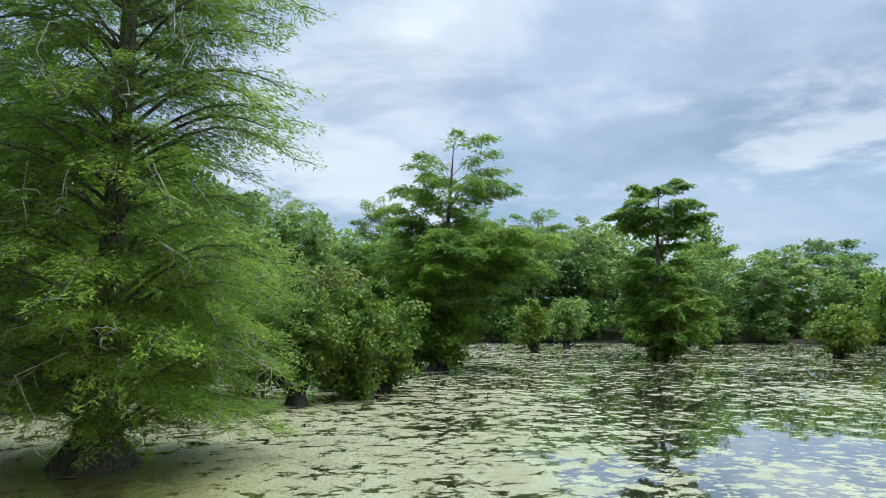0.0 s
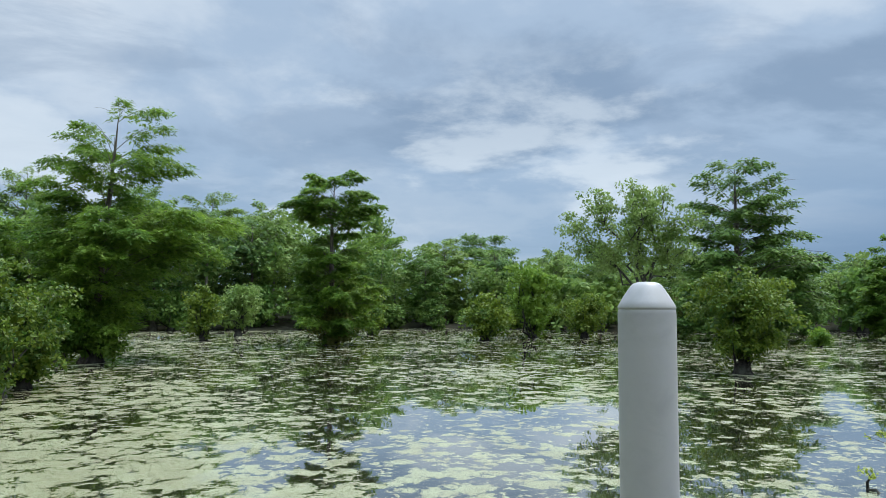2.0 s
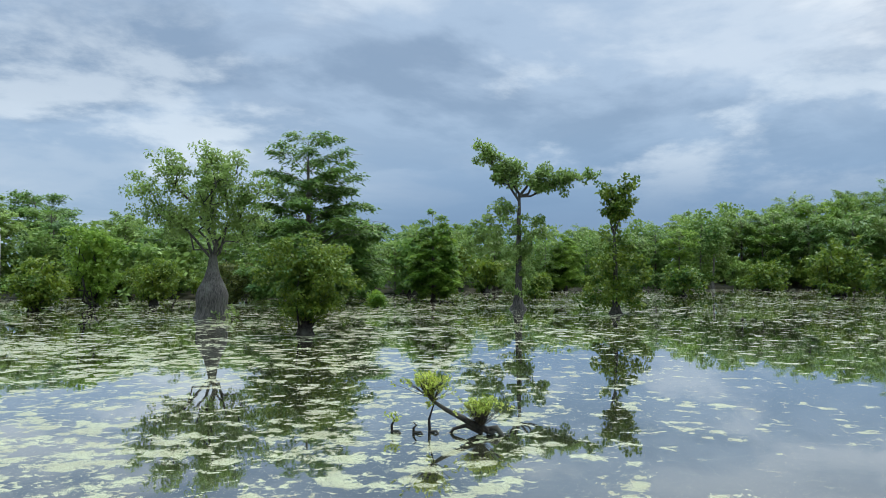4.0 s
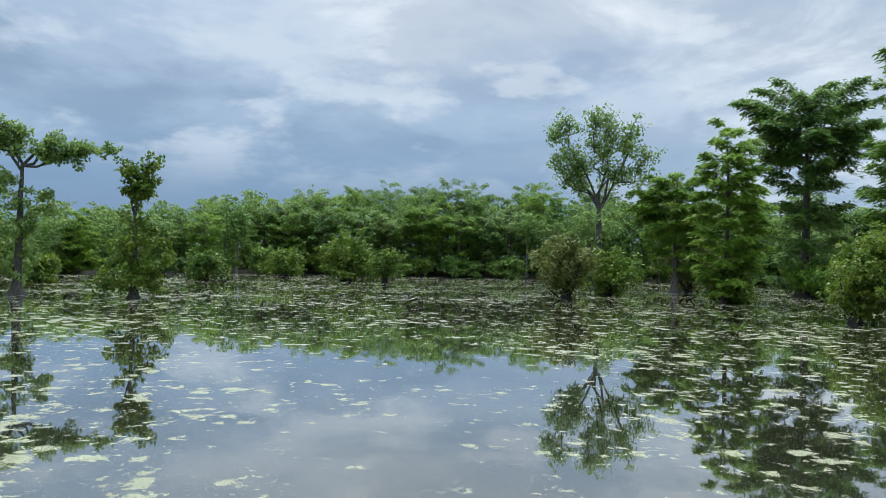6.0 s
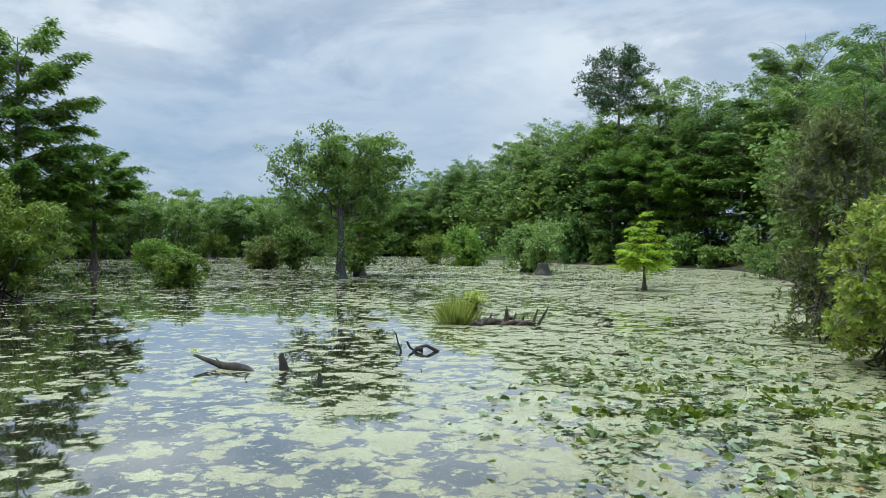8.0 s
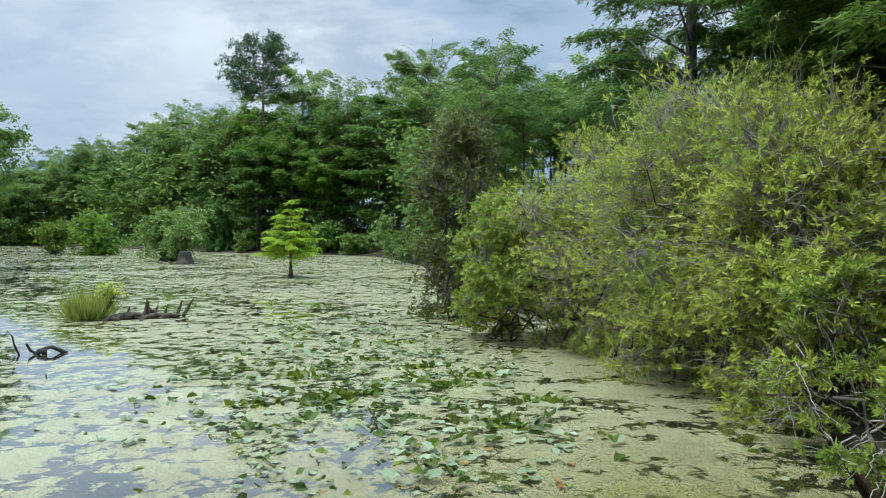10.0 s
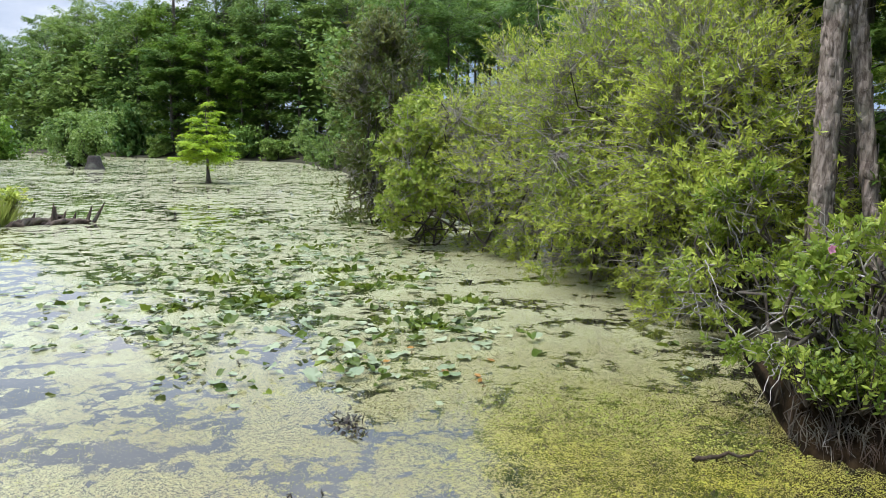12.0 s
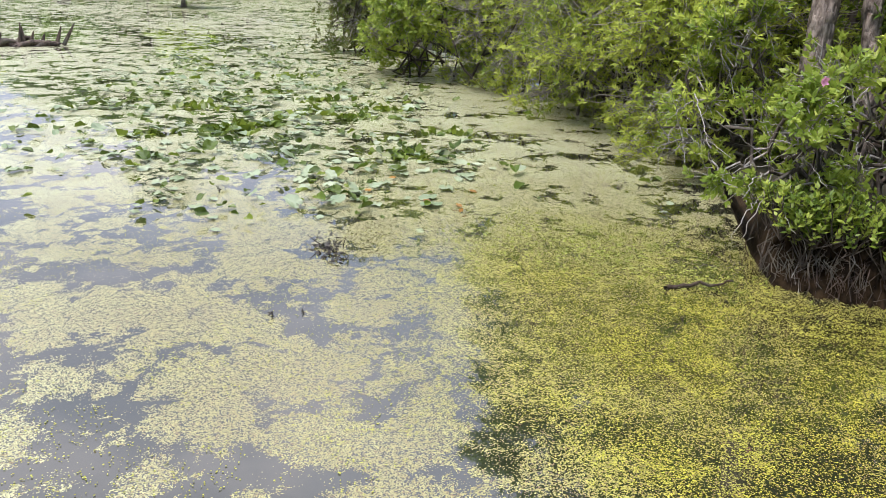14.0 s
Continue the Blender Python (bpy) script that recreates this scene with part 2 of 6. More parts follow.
    t.links.new(mix.outputs[0], out.inputs[0])
    return m


def post_material():
    m, t, out = material("white_plastic")
    tc = t.nodes.new("ShaderNodeTexCoord").outputs["Object"]
    smear = noise_tex(t, tc, 9.0, 5.0, 0.6, 0.5)
    fine = noise_tex(t, tc, 60.0, 4.0)
    c = mixed(t, ramp(t, smear, [(0.45, grey(0)), (0.75, grey(0.6))]), (0.43, 0.42, 0.415), (0.33, 0.325, 0.315))
    p = node(t, "ShaderNodeBsdfPrincipled", Roughness=0.42)
    t.links.new(c, p.inputs["Base Color"])
    b = node(t, "ShaderNodeBump", Strength=0.06, Distance=0.005)
    t.links.new(fine, b.inputs["Height"])
    t.links.new(b.outputs[0], p.inputs["Normal"])
    t.links.new(p.outputs[0], out.inputs[0])
    return m


def stained_material():
    """White plastic with a rusty waterline stain between two heights of the post."""
    m, t, out = material("stained_plastic")
    tc = t.nodes.new("ShaderNodeTexCoord").outputs["Object"]
    xyz = t.nodes.new("ShaderNodeSeparateXYZ")
    t.links.new(tc, xyz.inputs[0])
    smear = noise_tex(t, tc, 14.0, 5.0, 0.6, 0.5)
    h = maths(t, "ADD", xyz.outputs[2], maths(t, "MULTIPLY", maths(t, "SUBTRACT", smear, 0.5), 0.22))
    band = ramp(t, maths(t, "DIVIDE", h, 3.0), [(0.62, grey(0.3)), (0.685, grey(0.6)), (0.705, grey(0.95)), (0.716, grey(0.0))])
    c = mixed(t, ramp(t, smear, [(0.45, grey(0)), (0.75, grey(0.6))]), (0.43, 0.42, 0.415), (0.33, 0.325, 0.315))
    c = mixed(t, maths(t, "MULTIPLY", band, ramp(t, smear, [(0.35, grey(0.3)), (0.6, grey(1))])), c, (0.50, 0.30, 0.11))
    p = node(t, "ShaderNodeBsdfPrincipled", Roughness=0.45)
    t.links.new(c, p.inputs["Base Color"])
    t.links.new(p.outputs[0], out.inputs[0])
    return m


WATER = water_material()
EARTH = plain_material("wet_peat", (0.009, 0.006, 0.003), (0.036, 0.023, 0.011), 9.0, 0.95, 0.9, 0.12)
FLOOR = plain_material("forest_floor", (0.014, 0.015, 0.006), (0.045, 0.04, 0.016), 2.0, 0.95, 0.6)
WHITE, STAINED = post_material(), stained_material()
BARK_CYPRESS = bark_material("cypress_bark", (0.045, 0.036, 0.028), (0.17, 0.145, 0.12))
BARK_GREY = bark_material("tupelo_bark", (0.028, 0.025, 0.020), (0.105, 0.097, 0.083))
BARK_PINE = bark_material("pine_bark", (0.09, 0.066, 0.050), (0.36, 0.30, 0.25), 10.0, 0.3, 0.9)
BARK_WET = bark_material("wet_wood", (0.012, 0.010, 0.008), (0.05, 0.042, 0.034))
BARK_PALE = bark_material("pale_bark", (0.075, 0.068, 0.056), (0.23, 0.21, 0.18))
TWIG = bark_material("bare_twig", (0.18, 0.165, 0.14), (0.42, 0.39, 0.345), 20.0)
TWIG_DARK = bark_material("dark_twig", (0.03, 0.022, 0.016), (0.10, 0.08, 0.06), 20.0)
ROOT = bark_material("root_wood", (0.016, 0.010, 0.006), (0.062, 0.038, 0.022), 14.0)
L_CYPRESS = leaf_material("cypress_leaves", (0.085, 0.185, 0.022), (0.25, 0.38, 0.05), 0.5)
L_CYPRESS_DARK = leaf_material("dark_cypress_leaves", (0.062, 0.145, 0.028), (0.19, 0.31, 0.058), 0.4)
L_FOREST = leaf_material("forest_leaves", (0.07, 0.155, 0.034), (0.25, 0.36, 0.075), 0.38, 0.12)
L_YOUNG = leaf_material("young_cypress_leaves", (0.26, 0.42, 0.02), (0.45, 0.58, 0.05), 0.45)
L_TUPELO = leaf_material("tupelo_leaves", (0.115, 0.205, 0.042), (0.28, 0.39, 0.105), 0.45, rough=0.4)
L_BUSH = leaf_material("shrub_leaves", (0.045, 0.110, 0.016), (0.20, 0.27, 0.03), 0.42, 0.9, 0.45)
L_FRESH = leaf_material("fresh_shrub_leaves", (0.17, 0.26, 0.03), (0.43, 0.50, 0.09), 0.45, 2.0, 0.42)
# olive pads, with the shading of raised leaves put into the colour
L_PAD_SHADE = leaf_material("pad_shaded_olive", (0.045, 0.08, 0.012), (0.12, 0.17, 0.03), 0.25, 1.5, 0.35)
L_BROWN = leaf_material("brownish_leaves", (0.080, 0.115, 0.025), (0.205, 0.215, 0.047), scale=0.9)
L_TITI = leaf_material("titi_leaves", (0.17, 0.27, 0.032), (0.57, 0.64, 0.11), 0.48, 1.2, 0.38)
L_PINE = leaf_material("pine_needles", (0.041, 0.095, 0.034), (0.081, 0.149, 0.047), 0.2)
# green pads, with the sheen of the sky painted in as paleness
L_PAD_SHEEN = leaf_material("pad_sheen_green", (0.17, 0.23, 0.12), (0.40, 0.45, 0.29), 0.15, 1.5, 0.3)
L_PAD_FRESH = leaf_material("pad_fresh", (0.07, 0.12, 0.012), (0.20, 0.26, 0.028), 0.3, 1.5, 0.35)
L_WEED_LIME = leaf_material("fresh_fronds", (0.14, 0.14, 0.012), (0.40, 0.42, 0.045), 0.1, 0.9, 0.5)
L_GRASS = leaf_material("marsh_grass", (0.162, 0.216, 0.041), (0.405, 0.459, 0.108), 0.3, 2.0)
PETAL = leaf_material("pink_petals", (0.62, 0.22, 0.38), (0.75, 0.36, 0.50), 0.3, 5.0)


# ---- mesh helpers ----
def unit(v):
    v = np.asarray(v, float)
    return v / np.maximum(np.linalg.norm(v, axis=-1, keepdims=True), 1e-9)


class Geo:
    """Quads and single triangles gathered in arrays."""

    def __init__(self):
        self.v, self.f, self.t, self.n = [], [], [], 0

    def add(self, v, f):
        self.v.append(np.asarray(v, float).reshape(-1, 3))
        self.f.append(np.asarray(f, int).reshape(-1, 4) + self.n)
        self.n += len(self.v[-1])

    def needles(self, base, way, normal, length, width):
        """Narrow leaflets, three corners each."""
        base, way = np.asarray(base, float), unit(way)
        half = unit(np.cross(way, normal)) * np.reshape(width, (-1, 1)) / 2
        v = np.stack([base - half, base + half, base + way * np.reshape(length, (-1, 1))], 1)
        self.v.append(v.reshape(-1, 3))
        self.t.append(np.arange(len(base) * 3).reshape(-1, 3) + self.n)
        self.n += len(base) * 3

    def tube(self, pts, radii, sides=6, cap=True):
        pts, radii = np.asarray(pts, float), np.asarray(radii, float)
        k = len(pts)
        ahead = unit(np.gradient(pts, axis=0))
        helper = np.where(np.abs(ahead[:, 2:3]) > 0.9, [[1.0, 0, 0]], [[0, 0, 1.0]])
        a = unit(np.cross(ahead, helper))
        b = np.cross(ahead, a)
        ang = np.arange(sides) * 2 * np.pi / sides
        ring = pts[:, None] + radii.reshape(k, -1)[..., None] * (np.cos(ang)[None, :, None] * a[:, None] + np.sin(ang)[None, :, None] * b[:, None])
        i = np.arange(k - 1)[:, None] * sides
        j = np.arange(sides)[None]
        jn = (j + 1) % sides
        f = np.stack([i + j, i + jn, i + sides + jn, i + sides + j], -1)
        self.add(ring, f)

    def leaves(self, base, way, normal, length, width):
        """Pointed leaves, four corners each."""
        base, way = np.asarray(base, float), unit(way)
        side = unit(np.cross(way, normal))
        length, width = np.reshape(length, (-1, 1)), np.reshape(width, (-1, 1))
        mid = base + way * length * 0.45
        v = np.stack([base, mid + side * width / 2, base + way * length, mid - side * width / 2], 1)
        self.add(v, np.arange(len(base) * 4).reshape(-1, 4))

    def mesh(self, name, mat, smooth=False):
        v = np.concatenate(self.v)
        f = np.concatenate(self.f) if self.f else np.zeros((0, 4), int)
        t = np.concatenate(self.t) if self.t else np.zeros((0, 3), int)
        me = bpy.data.meshes.new(name)
        me.vertices.add(len(v))
        me.vertices.foreach_set("co", v.ravel())
        me.loops.add(f.size + t.size)
        me.loops.foreach_set("vertex_index", np.r_[f.ravel(), t.ravel()].astype(np.int32))
        me.polygons.add(len(f) + len(t))
        me.polygons.foreach_set("loop_start", np.r_[np.arange(len(f)) * 4, f.size + np.arange(len(t)) * 3].astype(np.int32))
        me.polygons.foreach_set("loop_total", np.r_[np.full(len(f), 4), np.full(len(t), 3)].astype(np.int32))
        if smooth:
            me.polygons.foreach_set("use_smooth", np.ones(len(f) + len(t), bool))
        me.materials.append(mat)
        me.update(calc_edges=True)
        return me


def part(name, geo, mat, parent, label="", smooth=False):
    ob = new(name, geo.mesh(name, mat, smooth) if isinstance(geo, Geo) else geo)
    ob.parent = parent
    return tagged(ob, label)


def thing(name, label, category, at=(0, 0, 0), turn=0.0, group="", kind=""):
    ob = new(name)
    ob.matrix_basis = pose(*at, 0, 0, turn)
    ob.empty_display_size = 0.2
    return tagged(ob, label, category, group, kind)


def polar(az, r):
    """x, y for compass degrees clockwise from +y and metres from the jetty."""
    return r * np.sin(np.radians(az)), r * np.cos(np.radians(az))


# ---- water and land ----
SHORE = ((-180, 5.5), (-160, 6.5), (-120, 9), (-80, 15), (-45, 22), (-30, 27), (-20, 33), (-8, 58), (0, 66), (20, 69), (33, 72), (45, 65), (60, 76),
         (70, 92), (85, 107), (100, 110), (120, 118), (135, 128), (150, 150), (158, 155), (163, 120), (168, 96), (179, 82), (182, 64), (185.5, 36), (187.5, 25),
         (190, 22.0), (193, 20.5), (198, 18.6), (201.5, 16.2), (204.2, 13.2), (206.0, 10.0), (206.2, 7.4), (206.8, 6.8), (211, 6.6), (218, 6.7), (225, 6.6), (240, 6.2))
SHORE_AZ, SHORE_R = np.array(SHORE).T


def shore(az):
    az = (np.asarray(az, float) + 120) % 360 - 120
    return np.interp(az, SHORE_AZ, SHORE_R)


COVER_R = (5, 8, 12, 18, 28, 45, 75)
COVER = ((-120, 58, 58, 60, 64, 66, 66, 66), (-25, 80, 80, 82, 80, 80, 72, 70), (0, 80, 80, 78, 68, 55, 50, 54), (15, 74, 72, 66, 53, 46, 43, 48),
         (30, 60, 54, 38, 42, 40, 38, 38), (45, 52, 40, 32, 42, 43, 38, 36), (60, 44, 43, 42, 42, 39, 36, 34), (75, 40, 36, 28, 25, 33, 34, 34),
         (95, 36, 28, 14, 14, 27, 30, 30), (115, 34, 28, 22, 32, 33, 30, 30), (128, 38, 38, 36, 32, 30, 30, 32), (138, 44, 46, 44, 40, 34, 32, 36), (150, 50, 54, 58, 54, 42, 42, 44),
         (165, 70, 66, 64, 66, 58, 58, 60), (180, 74, 66, 66, 72, 70, 70, 72), (190, 72, 64, 62, 72, 74, 74, 76), (200, 62, 60, 58, 62, 70, 72, 74),
         (240, 58, 58, 60, 64, 66, 66, 66))


def cover_at(x, y):
    az = (np.degrees(np.arctan2(x, y)) + 120) % 360 - 120
    r = np.hypot(x, y)
    table = np.array([row[1:] for row in COVER], float)
    k = np.clip(np.interp(np.log(np.maximum(r, 0.5)), np.log(COVER_R), np.arange(len(COVER_R))), 0, len(COVER_R) - 1.001)
    j = np.clip(np.interp(az, [row[0] for row in COVER], np.arange(len(COVER))), 0, len(COVER) - 1.001)
    k0, j0 = k.astype(int), j.astype(int)
    fk, fj = k - k0, j - j0
    c = (table[j0, k0] * (1 - fk) + table[j0, k0 + 1] * fk) * (1 - fj) + (table[j0 + 1, k0] * (1 - fk) + table[j0 + 1, k0 + 1] * fk) * fj
    return c / 100


def build_water():
    az = np.radians(np.arange(0, 360, 1.5))
    r = np.r_[0.15, np.geomspace(0.4, 3500, 230)]
    x, y = np.outer(r, np.sin(az)), np.outer(r, np.cos(az))
    v = np.stack([x, y, 0 * x], -1).reshape(-1, 3)
    n = len(az)
    i, j = np.arange(len(r) - 1)[:, None] * n, np.arange(n)[None]
    jn = (j + 1) % n
    g = Geo()
    g.add(v, np.stack([i + j, i + n + j, i + n + jn, i + jn], -1))
    g.add(np.array([[0.0, 0, 0]]), np.zeros((0, 4), int))
    ring = np.arange(n)
    g.f.append(np.stack([np.full(n // 2, len(v)), ring[0::2], ring[1::2], (ring[0::2] + 2) % n], -1))
    me = g.mesh("water", WATER)
    c = cover_at(v[:, 0], v[:, 1])
    c = np.r_[0.485 + 0.30 * (c - 0.5) * (1 + 0.9 * np.abs(c - 0.5)), 0.5]
    me.attributes.new("cover", "FLOAT", "POINT").data.foreach_set("value", c.astype(np.float32))
    wx, wy = np.r_[v[:, 0], 0], np.r_[v[:, 1], 0]
    az, r = (np.degrees(np.arctan2(wx, wy)) + 120) % 360 - 120, np.hypot(wx, wy)
    yellowed = np.clip((az - 140) / 25, 0, 1) * np.clip((11 - r) / 4, 0, 1) * np.clip((238 - az) / 20, 0, 1)
    # lime fronds with painted tree shade, off the bank
    lime = np.clip((az - 178 + 3.0 * np.sin(2.2 * r) * np.cos(0.9 * r)) / 15, 0, 1) * np.clip((8.5 - r) / 2.5, 0, 1) * np.clip((238 - az) / 20, 0, 1)
    # the same shaded colour painted on the water below the big cypress
    lime = np.maximum(lime, 0.8 * np.clip((-7 - az) / 8, 0, 1) * np.clip((az + 60) / 20, 0, 1) * np.clip((15 - r) / 3, 0, 1) * np.clip((r - 6) / 4, 0, 1))
    for name, share in (("yellowed", yellowed), ("lime", lime)):
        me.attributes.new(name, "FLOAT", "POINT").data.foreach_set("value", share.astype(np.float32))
    ob = new("water", me)
    tagged(ob, "still dark swamp water with floating mats of duckweed", "water", kind="structure")


def build_land():
    az = np.arange(-180, 180, 1.5)
    base = shore(az)
    rs = np.random.RandomState(4)
    wob = np.interp(az, np.arange(-180, 181, 6), np.r_[rs.uniform(-0.04, 0.04, 60), 0])
    base = base * (1 + np.where(base > 20, wob, wob * 0.15))
    steps = ((-0.5, -0.5), (0.0, -0.03), (0.5, 0.05), (1.4, 0.14), (3.0, 0.30), (12, 0.8), (60, 2.0), (400, 4.0), (3000, 4.0))
    rings = []
    for d, z in steps:
        rr = base + d
        x, y = polar(az, rr)
        zz = np.full_like(rr, z) + (rs.uniform(-0.06, 0.06, len(az)) if d > 0 else 0)
        rings.append(np.stack([x, y, zz], -1))
    v = np.array(rings)
    n = len(az)
    i, j = np.arange(len(steps) - 1)[:, None] * n, np.arange(n)[None]
    jn = (j + 1) % n
    g = Geo()
    g.add(v, np.stack([i + j, i + n + j, i + n + jn, i + jn], -1))
    ob = new("ground", g.mesh("ground", FLOOR, True))
    tagged(ob, "leaf-littered swampy forest floor round the lake", "ground", kind="structure")


build_water()
build_land()


# ---- plants ----
UP = np.array([0.0, 0.0, 1.0])


def turned(v, ang):
    c, s = np.cos(ang), np.sin(ang)
    return np.stack([v[..., 0] * c - v[..., 1] * s, v[..., 0] * s + v[..., 1] * c, v[..., 2]], -1)


def trunk_tube(g, rs, h, r0, flare, lean=(0, 0), sides=10, flute=0.0, top=0.06, knots=14, swell=None):
    """A tapered trunk with a swollen, fluted foot. Returns the line of its middle."""
    z = np.r_[-0.4, 0.0, np.linspace(0, 1, knots)[1:] ** 1.3 * h]
    bend = np.cumsum(rs.normal(0, 0.012 * h / knots * 3, (len(z), 2)), 0)
    f = np.clip(z / h, 0, 1)
    mid = np.stack([lean[0] * f + bend[:, 0] * f, lean[1] * f + bend[:, 1] * f, z], -1)
    rad = r0 * (1 - f) ** 0.8 + top * r0 + flare * r0 * np.exp(-np.maximum(z, 0) / (0.55 * max(r0 * 3, 0.5)))
    if swell:
        rad = rad + swell[0] * np.exp(-((z - swell[1]) / swell[2]) ** 2)
    ang = np.arange(sides) * 2 * np.pi / sides
    wave = 1 + flute * np.cos(ang * max(3, sides // 3) + 1.0)[None] * np.exp(-np.maximum(z, 0) / 0.9)[:, None]
    g.tube(mid, rad[:, None] * wave, sides)
    return mid


def along(mid, z):
    return np.stack([np.interp(z, mid[:, 2], mid[:, k]) for k in range(3)], -1)


def cypress(rs, h, prof, r0, flare=1.0, limbs=40, leaf=0.2, count=12000, rise=0.35, droop=0.25, right=0.0, bark=None, leaf_mat=None, thin=0.25,
            lean=(0, 0), bare=0.08, tier=0.0, sides=10, parent=None, wide=0.34, joined=False, puff=0.05, fan=0.45):
    """A bald cypress: straight trunk, spreading limbs, flat feathery sprays in layers. prof: rows of (height in metres, reach to one side, reach to the other);
    right: the angle of the other side; tier: the distance between the layers of limbs."""
    wood, crown, fine, boughs, arms = Geo(), Geo(), Geo(), Geo(), []
    mid = trunk_tube(wood, rs, h * 0.9, r0, flare, lean, sides, 0.16)
    zs, near, far = np.array(prof, float).T
    grid = np.linspace(zs[0], zs[-1], 200)
    dens = np.maximum(np.interp(grid, zs, (near + far) / 2), 0.25) ** 1.15
    pick = np.interp((np.arange(limbs) + rs.uniform(0, 1, limbs)) / limbs, np.cumsum(dens) / dens.sum(), grid)
    if tier:
        pick = np.clip((np.round(pick / tier) + rs.uniform(-0.22, 0.22, limbs)) * tier, zs[0], zs[-1])
    most = max(near.max(), far.max())
    rows = []
    for n in range(limbs):
        z, az = pick[n], n * 2.39996 + rs.uniform(-0.45, 0.45)
        a, b = np.interp(z, zs, near), np.interp(z, zs, far)
        l = ((a + b) / 2 + (b - a) / 2 * np.cos(az - right)) * rs.uniform(0.78, 1.04)
        if l < 0.12:
            continue
        out = np.array([np.cos(az), np.sin(az), 0])
        s = np.linspace(0, 1, 7)
        high = np.clip((z / zs[-1] - 0.6) / 0.4, 0, 1)   # the upper limbs climb
        z0 = max(0.35, z - (rise + 0.3 * high) * rs.uniform(0.5, 1.4) * l)
        hang = droop * rs.uniform(0.5, 1.3) * l
        foot = along(mid, np.array(min(z0, h * 0.9)))
        z0 = foot[2]
        path = foot + out * (l * s)[:, None] + UP * ((z - z0) * (1 - (1 - s) ** 1.8) + hang * 0.25 * np.sin(s * np.pi) - hang * 0.6 * np.maximum(s - 0.45, 0) ** 1.6)[:, None]
        path += np.cross(out, UP) * (np.sin(s * 3.2 + rs.uniform(0, 6)) * 0.08 * l * s)[:, None]
        thick = max(0.011, r0 * 0.19 * (l / most) ** 0.8)
        bough = Geo()
        bough.tube(path, thick * (1 - s * 0.85), 5)
        arms.append(bough)
        if joined:
            boughs.tube(path, thick * (1 - s * 0.85), 4)
        if rs.uniform() < bare:
            continue
        k = max(4, int(4 + 4.5 * l))
        ts = np.clip(thin + (1 - thin) * (np.arange(k) + rs.uniform(0, 1, k)) / k, 0, 1)
        tb = np.stack([np.interp(ts, s, path[:, q]) for q in range(3)], -1)
        hand = np.where(np.arange(k) % 2, 1.0, -1.0)
        td = turned(np.broadcast_to(out, (k, 3)), hand * rs.uniform(0.55, 1.15, k) * (1.15 - 0.75 * ts))
        td = unit(td + UP * rs.normal(0.03, 0.12, (k, 1)))
        tl = (0.22 + 0.36 * l * (1.2 - ts)) * rs.uniform(0.65, 1.2, k)
        rows.append(np.c_[tb, td, tl])
        for q in range(0, k, 2):
            line = tb[q] + td[q] * (tl[q] * np.array([0, 0.5, 1.0]))[:, None] - UP * (tl[q] * 0.3 * np.array([0, 0.25, 1.0]))[:, None]
            fine.tube(line, thick * 0.3 * np.array([1, 0.7, 0.3]), 3)
    rows = np.concatenate(rows)
    rows = rows[rs.uniform(0, 1, len(rows)) > 0.10]
    tb, td, tl = rows[:, :3], rows[:, 3:6], rows[:, 6]
    k = int(count * 3)
    own = rs.choice(len(tl), k, p=tl ** 1.35 / (tl ** 1.35).sum())
    # side shoots stand along each twig like the barbs of a feather
    shoots = np.clip(np.round(tl * 6.5), 4, 9)[own]
    u = np.floor(rs.uniform(0, 1, k) * (shoots + 1)) / shoots
    u = np.clip(u, 0, 1)
    hand = rs.choice([-1.0, 1.0], k)
    tip = u > 0.98
    barb = unit(turned(td[own], hand * np.where(tip, 0.12, 0.95)) * [1, 1, 0.4])
    v = rs.uniform(0.05, 1, k) ** 0.8
    reach = fan * tl[own] * (1.05 - 0.55 * u) * v
    base = tb[own] + td[own] * (tl[own] * u)[:, None] + barb * reach[:, None]
    base[:, 2] -= tl[own] * 0.26 * u ** 2 + 0.30 * reach * v
    base += rs.normal(0, puff, (k, 3)) * [0.8, 0.8, 1.1]
    lw = turned(barb, rs.choice([-1, 1], k) * rs.uniform(0.1, 0.9, k)) + UP * rs.normal(-0.38, 0.26, (k, 1))
    ll = leaf * rs.uniform(0.6, 1.35, k)
    crown.needles(base, lw, unit(UP + barb * 0.45 + rs.normal(0, 0.35, (k, 3))), ll, ll * wide * rs.uniform(0.75, 1.25, k))
    trunk = part("trunk", wood, bark or BARK_CYPRESS, parent, "", True)
    for bough in () if joined else arms:
        part("limb", bough, bark or BARK_CYPRESS, trunk, "", True)
    if joined:
        tagged(part("limb", boughs, bark or BARK_CYPRESS, trunk, "", True), kind="stuff")
    else:
        tagged(part("twig", fine, bark or BARK_CYPRESS, parent), kind="stuff")
    part("crown", crown, leaf_mat or L_CYPRESS, parent)


def branch_line(rs, a, b, wobble, k=6):
    s = np.linspace(0, 1, k)
    w = rs.normal(0, wobble, (k, 3)) * np.sin(s * np.pi)[:, None]
    return a + (b - a) * s[:, None] + w


